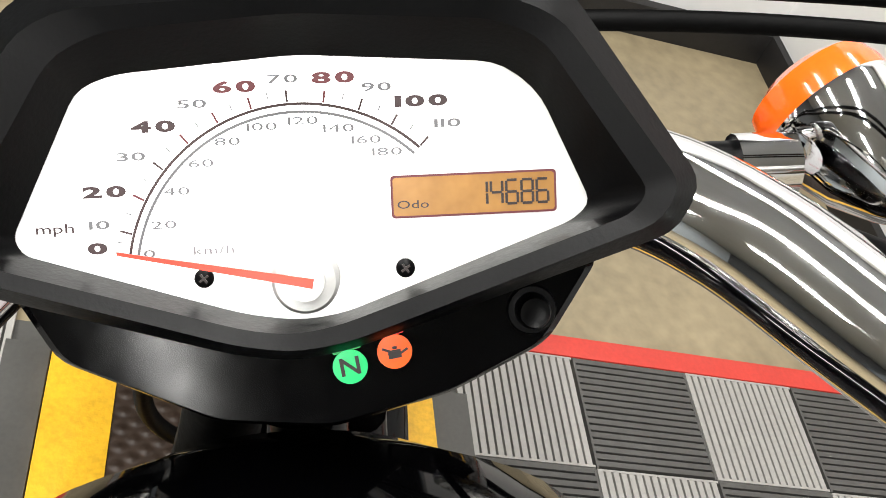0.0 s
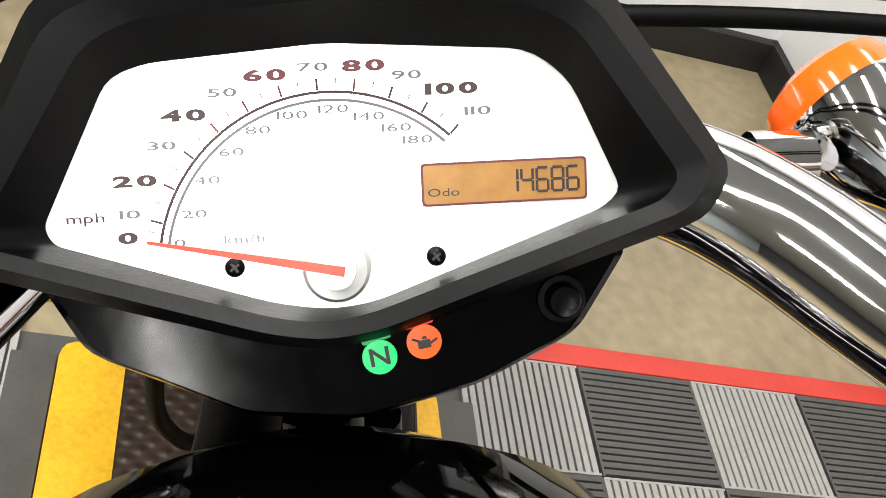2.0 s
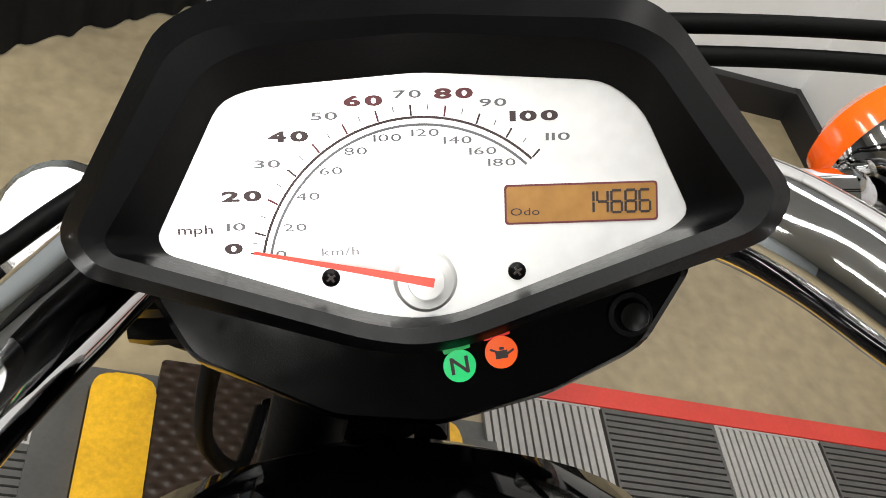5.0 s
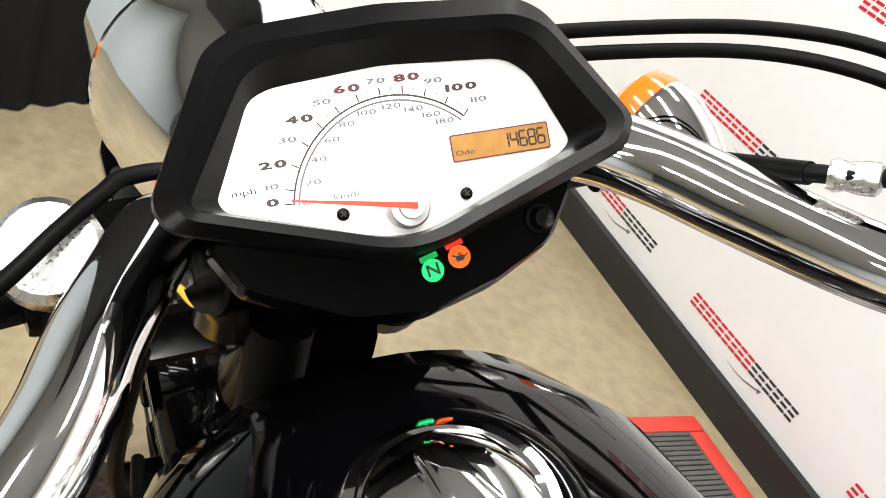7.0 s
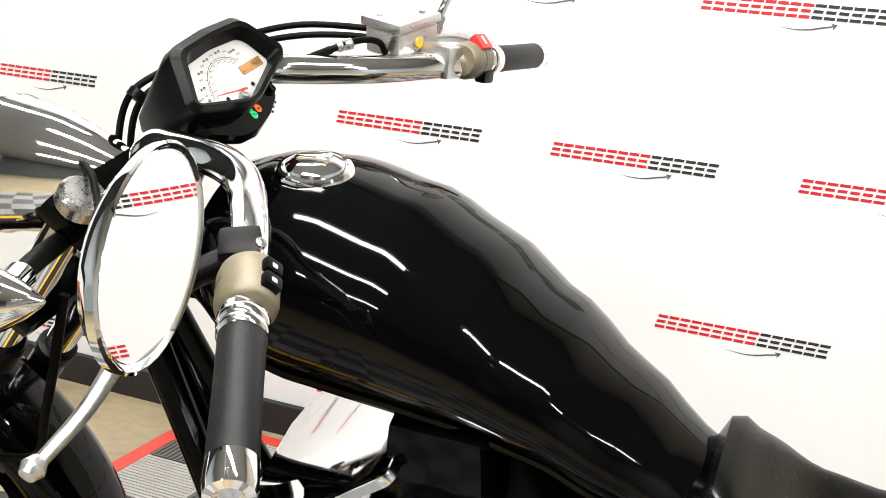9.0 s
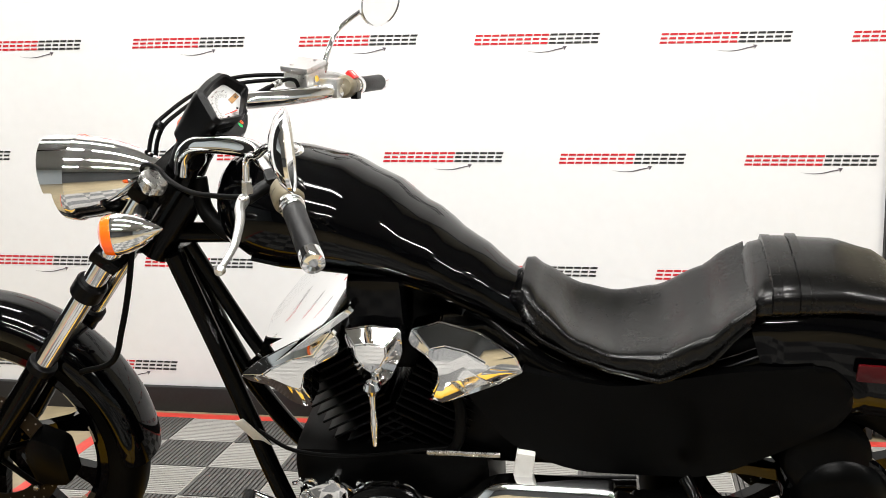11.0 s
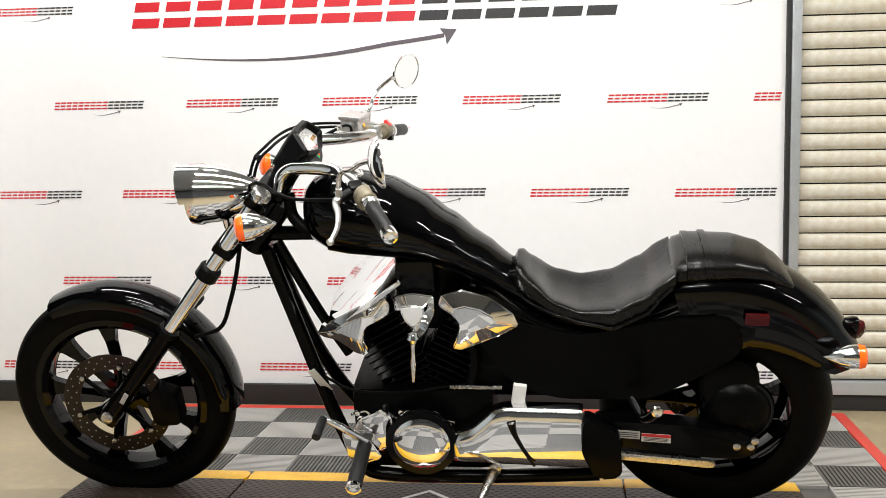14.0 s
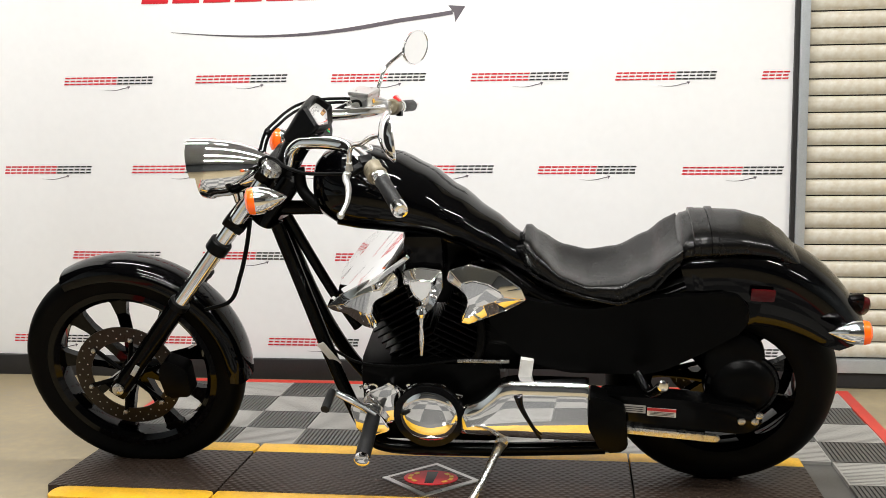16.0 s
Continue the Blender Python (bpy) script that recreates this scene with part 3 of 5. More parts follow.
# headlight
head = part("headlight", lathe([(0, 0.0805), (0.012, 0.083), (0.028, 0.083), (0.036, 0.079), (0.07, 0.076), (0.11, 0.066), (0.15, 0.051), (0.185, 0.032), (0.205, 0.016), (0.212, 0.002)], (0.322, 0, 0.962), (1, 0, 0.035), 48), CHROME, bike, "chrome bullet headlight with visor")
part("headlight_lens", lathe([(-0.016, 0.002), (-0.013, 0.03), (-0.006, 0.06), (0.004, 0.076), (0.02, 0.078)], (0.323, 0, 0.962), (1, 0, 0.035), 40), GLASS_CLEAR, head, "clear headlight lens")
bm = bmesh.new()
loops = []
for r in (0.084, 0.0815):
    loops.append(r)
vis = []
for i in range(21):
    a = math.pi * (i / 20) * 0.98 + 0.03
    reach = 0.022 + 0.03 * math.sin(a)
    q = [Vector((0.349, math.cos(a) * r, 0.962 + math.sin(a) * r)) for r in loops]
    e = [Vector((0.324 - reach * 0.7, math.cos(a) * r, 0.962 + math.sin(a) * r)) for r in loops]
    vis.append([q[0], e[0], e[1], q[1]])
rings(bm, vis)
part("headlight_visor", bm, CHROME, head)
part("headlight_bracket", tube([(0.41, 0, 0.90), (0.42, 0, 0.86), (0.47, 0, 0.83)], [0.022, 0.018, 0.02], 14), CHROME, head)

head.matrix_local = pose(0.010, 0, -0.011)


def signal(tip, back, r, stalk, name, label):
    """A bullet indicator: chrome body, amber lens, stalk."""
    tip, back = Vector(tip), Vector(back)
    d = tip - back
    L = d.length
    body = part(name, lathe([(0.0, r), (0.004, r * 1.03), (L * 0.25, r * 0.98), (L * 0.5, r * 0.8), (L * 0.75, r * 0.48), (L * 0.93, r * 0.18), (L, 0.001)], back, d, 32), CHROME, bike, label)
    # lens colour carries added glow; no bulb is lit behind it
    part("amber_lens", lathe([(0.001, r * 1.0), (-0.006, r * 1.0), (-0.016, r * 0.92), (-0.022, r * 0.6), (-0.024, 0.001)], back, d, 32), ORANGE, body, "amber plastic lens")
    if stalk:
        part("signal_stalk", tube(stalk, 0.011, 14), SATIN, body)
        a, b = Vector(stalk[0]), Vector(stalk[1])
        part("stalk_collar", tube([a, a + (b - a).normalized() * 0.028], 0.0150, 16, 1, None, False), CHROME, body)
    return body


signal((0.632, -0.268, 0.972), (0.556, -0.290, 0.970), 0.034, [(0.578, -0.255, 0.968), (0.556, -0.20, 0.960), (0.53, -0.13, 0.945)], "front_indicator", "chrome bullet indicator with amber lens")
signal((0.536, 0.284, 0.932), (0.471, 0.254, 0.950), 0.034, [(0.500, 0.228, 0.944), (0.500, 0.172, 0.944), (0.52, 0.12, 0.942)], "front_indicator", "chrome bullet indicator with amber lens")
signal((1.976, -0.165, 0.560), (2.058, -0.172, 0.565), 0.031, [(2.016, -0.14, 0.557), (2.007, -0.07, 0.552), (1.997, 0.0, 0.547)], "rear_indicator", "chrome bullet indicator with amber lens at the tail")

# front mudguard
def guard(name, c, r, half, drop, a0, a1, mat, label, n=40, thick=0.004, skirt=None):
    """A curved mudguard: a rounded cross-section swept round the wheel."""
    cross = []
    for i in range(9):
        t = -1 + 2 * i / 8
        cross.append((half * math.sin(t * math.pi / 2) ** 1 if abs(t) < 1 else half * t, -half * 0.42 * (1 - math.cos(t * math.pi / 2))))
    loops = []
    for k in range(n + 1):
        u = k / n
        a = radians(a0 + (a1 - a0) * u)
        sk = (drop if skirt is None else skirt(u))
        pts = [(-half, -half * 0.42 - sk)] + cross + [(half, -half * 0.42 - sk)]
        taper = min(1, 0.55 + 6 * min(u, 1 - u))
        outer = [(y * (0.85 + 0.15 * taper), r + h) for y, h in pts]
        inner = [(y * (0.85 + 0.15 * taper) - math.copysign(thick, y) * (abs(y) > 0.3 * half), rr - thick) for y, rr in outer][::-1]
        loops.append([c + Vector((math.cos(a) * rr, y, math.sin(a) * rr)) for y, rr in outer + inner])
    bm = bmesh.new()
    rings(bm, loops)
    return part(name, bm, mat, bike, label, 50)


guard("front_mudguard", FW, 0.355, 0.068, 0.02, -4, 118, GLOSS, "gloss black front mudguard")
guard("rear_mudguard", Vector((1.712, 0, 0.344)), 0.428, 0.126, 0.10, 24, 106, GLOSS, "deep gloss black rear mudguard", 48, 0.005, lambda u: 0.037 + 0.110 * min(1.0, u / 0.55) ** 0.7)

# fuel tank
def superring(x, top, bottom, half, e=2.6, n=36, shift=0.0, low=1.0):
    zc, hz = (top + bottom) / 2, (top - bottom) / 2
    out = []
    for i in range(n):
        a = 2 * math.pi * i / n
        cy, cz = math.cos(a), math.sin(a)
        w = half * (low if cz < 0 else 1)
        out.append(Vector((x + shift * cz, math.copysign(abs(cy) ** (2 / e), cy) * w, zc + math.copysign(abs(cz) ** (2 / e), cz) * hz)))
    return out


def interp(table, x):
    for (a, *p), (b, *q) in zip(table, table[1:]):
        if a <= x <= b:
            t = (x - a) / (b - a)
            t = t * t * (3 - 2 * t) * 0.5 + t * 0.5
            return [u + (v - u) * t for u, v in zip(p, q)]
    return list(table[-1][1:])


TANK = [(0.641, 0.945, 0.87, 0.03), (0.648, 0.972, 0.848, 0.070), (0.668, 0.994, 0.828, 0.104), (0.71, 1.006, 0.806, 0.132), (0.78, 1.007, 0.797, 0.146), (0.87, 0.986, 0.792, 0.146),
        (0.95, 0.945, 0.780, 0.134), (1.03, 0.885, 0.755, 0.116), (1.11, 0.822, 0.708, 0.096), (1.19, 0.760, 0.650, 0.078), (1.25, 0.712, 0.60, 0.066)]
xs = [0.641, 0.643, 0.648, 0.657, 0.668, 0.69, 0.71, 0.75] + [0.78 + 0.0235 * i for i in range(21)]
bm = bmesh.new()
rings(bm, [superring(x, *interp(TANK, x), 2.1, 48) for x in xs])
tank = part("fuel_tank", bm, GLOSS, bike, "long gloss black teardrop fuel tank", 60)
bm = bmesh.new()
lip = [(x, interp(TANK, x)) for x in [0.715 + 0.03 * i for i in range(18)]]
for s in (-1, 1):
    tube([(x, s * v[2] * 0.80, v[1] + (v[0] - v[1]) * 0.16) for x, v in lip], 0.006, 8, 2, bm)
part("tank_seam", bm, GLOSS, tank)
CAPO, CAPN = Vector((0.760, 0.003, 1.000)), Vector((0.05, 0, 1))
cap = part("filler_cap", lathe([(-0.006, 0.042), (0.005, 0.042), (0.009, 0.039), (0.0095, 0.035), (0.007, 0.033)], CAPO, CAPN, 44), CHROME, tank, "round chrome filler cap with key flap")
part("cap_dome", lathe([(0.006, 0.033), (0.012, 0.031), (0.016, 0.023), (0.018, 0.012), (0.0185, 0.001)], CAPO, CAPN, 40), CHROME, cap)
part("key_flap", slab(rounded([(-0.020, -0.006), (0.018, -0.011), (0.018, 0.011), (-0.020, 0.006)], 0.005), axes(CAPO + Vector((0, 0, 0.0155)), (1, 0.25, 0.0), (-0.25, 1, 0)), 0.006, 0.002), CHROME, cap)
part("cap_recess", lathe([(-0.006, 0.055), (0.0005, 0.053), (0.0032, 0.048), (0.0034, 0.042)], CAPO, CAPN, 44), GLOSS, cap)

# seat, pillion pad
SEAT = [(1.188, 0.752, 0.700, 0.056), (1.196, 0.774, 0.690, 0.078), (1.212, 0.776, 0.680, 0.090), (1.240, 0.742, 0.662, 0.102), (1.30, 0.682, 0.638, 0.118), (1.37, 0.660, 0.620, 0.130), (1.45, 0.671, 0.611, 0.144),
        (1.53, 0.711, 0.650, 0.148), (1.580, 0.751, 0.705, 0.142), (1.610, 0.770, 0.730, 0.132)]
bm = bmesh.new()
loops = []
for i in range(30):
    x = 1.188 + 0.42 * i / 29
    t, b, h = interp(SEAT, x)
    ring = superring(x, t, b, h, 3.2, 32)
    for q in ring:
        if q.z > (t + b) / 2:
            q.z += 0.020 * (abs(q.y) / h) ** 2 * min(1, (x - 1.19) / 0.1) - 0.006
    loops.append(ring)
rings(bm, loops)
seat = part("seat", bm, LEATHER, bike, "scooped black leather rider seat", 60)
bm = bmesh.new()
for s in (-1, 1):
    tube([(x, s * (interp(SEAT, x)[2] + 0.001), interp(SEAT, x)[1] + 0.014) for x in [1.21 + 0.03 * i for i in range(14)]], 0.0045, 8, 2, bm)
part("seat_piping", bm, LEATHER, seat)
PAD = [(1.600, 0.764, 0.735, 0.112), (1.612, 0.790, 0.727, 0.120), (1.66, 0.806, 0.730, 0.124), (1.76, 0.803, 0.735, 0.118), (1.83, 0.786, 0.726, 0.106), (1.880, 0.754, 0.702, 0.092), (1.905, 0.726, 0.688, 0.080), (1.922, 0.704, 0.676, 0.066)]
bm = bmesh.new()
rings(bm, [superring(1.600 + 0.322 * i / 22, *interp(PAD, 1.600 + 0.322 * i / 22), 3.0, 30) for i in range(23)])
pad = part("pillion_pad", bm, LEATHER, bike, "small black leather pillion pad", 60)
for x in (1.645, 1.690):
    t, b, h = interp(PAD, x)
    bm = bmesh.new()
    lo = [superring(x + dx, t + g, b + 0.004, h + g, 3.0, 30) for dx, g in ((-0.010, -0.001), (-0.008, 0.004), (0.008, 0.004), (0.010, -0.001))]
    rings(bm, lo)
    part("pad_strap", bm, LEATHER, pad)

# frame
frame_ob = part("frame", tube([(0.50, 0, 0.835), (0.58, 0, 0.838), (0.70, 0, 0.835), (0.90, 0, 0.80), (1.10, 0, 0.70), (1.25, 0, 0.60)], 0.020, 16), FRAME, bike, "black tubular steel frame")
for s in (-1, 1):
    part("downtube", tube([(0.522, 0.020 * s, 0.80), (0.556, 0.022 * s, 0.68), (0.592, 0.028 * s, 0.56), (0.632, 0.045 * s, 0.44), (0.685, 0.08 * s, 0.31), (0.750, 0.12 * s, 0.20), (0.82, 0.135 * s, 0.160), (1.10, 0.135 * s, 0.158), (1.42, 0.135 * s, 0.175)], 0.0195, 14), FRAME, frame_ob)
    part("seat_rail", tube([(1.10, 0.06 * s, 0.715), (1.25, 0.10 * s, 0.62), (1.40, 0.11 * s, 0.585), (1.55, 0.10 * s, 0.62), (1.70, 0.09 * s, 0.68)], 0.02, 12), FRAME, frame_ob)
    bm = slab(rounded([(1.02, 0.70), (1.20, 0.63), (1.38, 0.600), (1.56, 0.64), (1.76, 0.66), (1.80, 0.56), (1.66, 0.47), (1.55, 0.41), (1.30, 0.41), (1.18, 0.46), (1.10, 0.58)], 0.05), axes((0, 0.085 * s, 0), (1, 0, 0), (0, 0, 1)), 0.05 * -s, 0.016)
    part("side_cover", bm, ENGINE, frame_ob, "gloss black side panel")
part("gusset_tube", tube([(0.548, 0, 0.815), (0.60, 0, 0.70), (0.655, 0, 0.585), (0.72, 0, 0.47)], 0.0145, 12), FRAME, frame_ob)
part("frame_label", slab([(-0.011, -0.05), (0.011, -0.05), (0.011, 0.05), (-0.011, 0.05)], axes((0.648, -0.078, 0.425), (0.92, 0.0, 0.40), (-0.40, -0.35, 0.85)), 0.002, 0.0005), LABELW, frame_ob, "white printed maker label")

# engine
eng = part("engine", block((0.40, 0.25, 0.26), pose(0.93, 0, 0.31), 0.04), ENGINE, bike, "black finned V-twin engine with chrome covers")
for top, name in ((Vector((0.790, 0, 0.640)), "front_cylinder"), (Vector((1.085, 0, 0.640)), "rear_cylinder")):
    base = Vector((0.925 if top.x < 0.9 else 0.96, 0, 0.40))
    d = (top - base).normalized()
    L = (top - base).length
    cyl = part(name, tube([base, top], 0.066, 20, 1, None, False), ENGINE, eng, "black cylinder with cooling fins")
    fin = block((0.150, 0.19, 0.0055), Matrix.Identity(4), 0.0015, None, 1)
    me = bpy.data.meshes.new("cooling_fin")
    fin.to_mesh(me)
    fin.free()
    me.materials.append(ENGINE)
    for k in range(13):
        ob = new("cooling_fin", me)
        ob.parent = eng
        ob.matrix_local = axes(base + d * (L * (0.12 + 0.88 * k / 12)), d.cross(Vector((0, 1, 0))), (0, 1, 0))
    part("cylinder_head", block((0.11, 0.17, 0.07), axes(top + d * 0.0, d.cross(Vector((0, 1, 0))), (0, 1, 0)), 0.02), ENGINE, eng)


def pillow_cover(name, outline, y0, rim, bulge, spine, parent, label):
    """A cover rounded out from its outline to a spine line (x from, x to, z from, z to)."""
    bm = bmesh.new()
    xa, xb, za, zb = spine
    loops = [[Vector((x, y0, z)) for x, z in outline]]
    for k in range(9):
        a = k / 8 * math.pi / 2
        keep, out = math.cos(a) * 0.97 + 0.03, math.sin(a)
        row = []
        for x, z in outline:
            cx = min(max(x, xa), xb)
            cz = za + (zb - za) * (cx - xa) / (xb - xa)
            row.append(Vector((cx + (x - cx) * keep, y0 - rim - bulge * out, cz + (z - cz) * keep)))
        loops.append(row)
    rings(bm, loops)
    return part(name, bm, CHROME, parent, label, 50)


def facet_cover(name, outline, ridge, y0, y1, y2, parent, label):
    """A faceted chrome cover: an outline, stepped out to a raised ridge."""
    bm = bmesh.new()
    n = len(outline)
    c = Vector((sum(p[0] for p in outline) / n, sum(p[1] for p in outline) / n))
    back = [bm.verts.new((x, y0, z)) for x, z in outline]
    mid = [bm.verts.new((x, y1, z)) for x, z in outline]
    top = [bm.verts.new((c.x + (x - c.x) * 0.55 + ridge[0], y2, c.y + (z - c.y) * 0.45 + ridge[1])) for x, z in outline]
    for i in range(n):
        j = (i + 1) % n
        bm.faces.new((back[i], back[j], mid[j], mid[i]))
        bm.faces.new((mid[i], mid[j], top[j], top[i]))
    bm.faces.new(top)
    bm.faces.new(back)
    bmesh.ops.bevel(bm, geom=bm.edges[:], offset=0.0025, segments=2, affect="EDGES")
    return part(name, bm, CHROME, parent, label, 25)


facet_cover("cylinder_cover", [(0.661, 0.618), (0.698, 0.652), (0.778, 0.697), (0.850, 0.722), (0.862, 0.700), (0.857, 0.673), (0.818, 0.652), (0.804, 0.630), (0.797, 0.562), (0.785, 0.552), (0.760, 0.560), (0.715, 0.598), (0.680, 0.606)], (0.002, 0.012), -0.095, -0.146, -0.172, eng, "faceted chrome cylinder head cover")
facet_cover("cylinder_cover", [(0.990, 0.700), (0.998, 0.726), (1.052, 0.744), (1.125, 0.722), (1.185, 0.675), (1.198, 0.640), (1.150, 0.612), (1.100, 0.590), (1.045, 0.567), (1.023, 0.572), (1.030, 0.640), (1.012, 0.665)], (-0.002, 0.012), -0.095, -0.140, -0.164, eng, "faceted chrome cylinder head cover")
facet_cover("intake_cover", [(0.874, 0.728), (0.926, 0.738), (0.980, 0.730), (0.980, 0.680), (0.958, 0.630), (0.927, 0.598), (0.897, 0.630), (0.876, 0.680)], (0.0, 0.012), -0.10, -0.150, -0.178, eng, "shield-shaped chrome intake cover")
part("intake_body", block((0.11, 0.24, 0.14), pose(0.930, -0.01, 0.75), 0.03), PANEL, eng)
part("trim_ball", lathe([(-0.017, 0.001), (-0.012, 0.012), (0, 0.017), (0.012, 0.012), (0.017, 0.001)], (0.924, -0.176, 0.622), (0, 0, 1), 24), CHROME, eng)
part("choke_horn", tube([(0.923, -0.176, 0.606), (0.922, -0.177, 0.575), (0.920, -0.174, 0.535), (0.917, -0.172, 0.490)], [0.007, 0.0055, 0.0085, 0.0045], 14), CHROME, eng, "small chrome pendant trim")
ac = slab(rounded([(-0.125, -0.165), (0.130, -0.155), (0.130, 0.13), (-0.05, 0.13), (-0.125, 0.05)], 0.014), axes((0.782, 0.0, 0.706), (0.80, 0, 0.60), (0, 0.985, 0.17)), 0.012, 0.004)
part("chrome_shroud", ac, CHROME, eng, "flat mirror-bright chrome shroud below the tank")
crank = part("crank_cover", lathe([(0.0, 0.094), (0.016, 0.094), (0.023, 0.089), (0.026, 0.078), (0.031, 0.074), (0.036, 0.062), (0.040, 0.044), (0.042, 0.024), (0.0425, 0.002)], (0.930, -0.165, 0.307), (0, -1, 0), 48), CHROME, eng, "round polished chrome crankcase cover")
part("crank_ring", lathe([(0.018, 0.097), (0.022, 0.099), (0.026, 0.097), (0.026, 0.093)], (0.930, -0.165, 0.307), (0, -1, 0), 48), PANEL, crank)
for bx, bz in ((0.755, 0.378), (0.819, 0.385), (0.874, 0.384), (0.946, 0.386)):
    part("case_bolt", lathe([(0, 0.0085), (0.012, 0.0085), (0.016, 0.0060), (0.0165, 0.0005)], (bx, -0.148, bz), (0, -1, 0.25), 12), CHROME, eng)
part("case_trim", tube([(0.735, -0.150, 0.372), (0.775, -0.152, 0.384), (0.800, -0.153, 0.366), (0.835, -0.154, 0.382), (0.862, -0.155, 0.366), (0.895, -0.156, 0.388), (0.930, -0.156, 0.370), (0.965, -0.156, 0.386), (0.990, -0.155, 0.362), (1.020, -0.154, 0.352)], 0.0042, 8), CHROME, eng, "scalloped chrome edge of the crankcase")
# black block added to hide the bright wall between intake and rear cylinder
part("inner_housing", block((0.21, 0.10, 0.22), pose(0.965, 0.0, 0.690), 0.03), ENGINE, eng)
part("side_breather", tube([(1.045, -0.120, 0.640), (1.075, -0.128, 0.560), (1.070, -0.130, 0.480), (1.050, -0.126, 0.445)], 0.011, 10), RUBBER, eng, "black ribbed breather hose")
part("front_case_cover", slab(rounded([(0.745, 0.36), (0.83, 0.40), (0.86, 0.35), (0.835, 0.27), (0.78, 0.255), (0.745, 0.29)], 0.025), axes((0, -0.12, 0), (1, 0, 0), (0, 0, 1)), 0.045, 0.010), CHROME, eng)
low = pillow_cover("lower_cover", rounded([(1.010, 0.330), (1.07, 0.352), (1.125, 0.405), (1.16, 0.415), (1.372, 0.412), (1.345, 0.37), (1.40, 0.30), (1.44, 0.228), (1.19, 0.236), (1.005, 0.245)], 0.02), -0.140, 0.030, 0.030, (1.05, 1.36, 0.290, 0.325), eng, "long polished chrome lower engine cover")
part("cover_slot", tube([(1.175, -0.199, 0.385), (1.185, -0.2, 0.345), (1.215, -0.2, 0.285), (1.235, -0.199, 0.25)], [0.012, 0.007, 0.005, 0.004], 10), PANEL, low)
part("lower_case", slab(rounded([(1.365, 0.40), (1.46, 0.36), (1.47, 0.225), (1.40, 0.215), (1.36, 0.30)], 0.02), axes((0, -0.150, 0), (1, 0, 0), (0, 0, 1)), 0.06, 0.01), ENGINE, eng)
part("hose", tube([(0.66, -0.10, 0.46), (0.74, -0.13, 0.437), (0.86, -0.13, 0.430), (0.99, -0.12, 0.443), (1.05, -0.12, 0.452)], 0.004, 8), RUBBER, eng)
for x in (1.04, 1.11):
    part("linkage_rod", tube([(x - 0.03, -0.145, 0.458), (x + 0.04, -0.145, 0.459)], 0.005, 8, 1, None, False), STEEL, eng)
part("reservoir_box", block((0.036, 0.03, 0.06), pose(1.195, -0.135, 0.437, 0, 8, 0), 0.006), LABELW, eng, "white plastic fluid box")

# black block added to keep the gap behind the engine dark
part("air_box", block((0.34, 0.19, 0.24), pose(1.24, 0, 0.52), 0.03), ENGINE, eng)
part("rear_housing", block((0.30, 0.20, 0.20), pose(1.42, 0, 0.50), 0.03), ENGINE, eng)

eng.matrix_local = pose(0.010, 0, -0.011)

# rear end: swing arm, shaft drive, torque rod, labels
swing = part("swing_arm", slab(rounded([(1.40, 0.37), (1.60, 0.362), (1.80, 0.338), (1.84, 0.29), (1.79, 0.258), (1.60, 0.27), (1.42, 0.27)], 0.025), axes((0, -0.125, 0), (1, 0, 0), (0, 0, 1)), 0.055, 0.012), FRAME, bike, "black swing arm with shaft drive")
part("drive_housing", lathe([(0, 0.088), (0.02, 0.088), (0.035, 0.081), (0.05, 0.062), (0.058, 0.038), (0.06, 0.002)], RW + Vector((0.045, -0.105, 0.045)), (0, -1, 0), 40), ENGINE, swing, "black final drive housing")
part("drive_ring", lathe([(0, 0.094), (0.012, 0.098), (0.02, 0.094), (0.02, 0.084)], RW + Vector((0.045, -0.108, 0.045)), (0, -1, 0), 40), GLOSS, swing)
part("drive_boot", lathe([(-0.02, 0.074), (-0.012, 0.082), (-0.004, 0.074), (0.004, 0.080), (0.012, 0.072), (0.020, 0.077), (0.028, 0.066), (0.030, 0.002)], RW + Vector((0.020, -0.104, 0.115)), (0, -1, 0.1), 36), ENGINE, swing, "black ribbed drive boot")
part("torque_rod", slab(rounded([(1.44, 0.262), (1.71, 0.238), (1.725, 0.247), (1.71, 0.258), (1.44, 0.282)], 0.008), axes((0, -0.180, 0), (1, 0, 0), (0, 0, 1)), 0.012, 0.003), STEEL, swing, "brown-grey metal torque rod")
for x, z in ((1.775, 0.300), (1.810, 0.300), (1.820, 0.318)):
    part("swing_bolt", lathe([(0, 0.010), (0.008, 0.010), (0.011, 0.005)], (x, -0.178, z), (0, -1, 0), 12), STEEL, swing)
part("silver_label", slab([(1.449, 0.322), (1.524, 0.317), (1.524, 0.341), (1.449, 0.346)], axes((0, -0.1805, 0), (1, 0, 0), (0, 0, 1)), 0.001, 0), LABELG, swing)
part("white_label", slab([(1.528, 0.311), (1.604, 0.306), (1.604, 0.331), (1.528, 0.336)], axes((0, -0.1805, 0), (1, 0, 0), (0, 0, 1)), 0.001, 0), LABELW, swing)
part("red_label_band", slab([(1.528, 0.327), (1.604, 0.322), (1.604, 0.331), (1.528, 0.336)], axes((0, -0.1817, 0), (1, 0, 0), (0, 0, 1)), 0.0004, 0), REDINK, swing)
bm = bmesh.new()
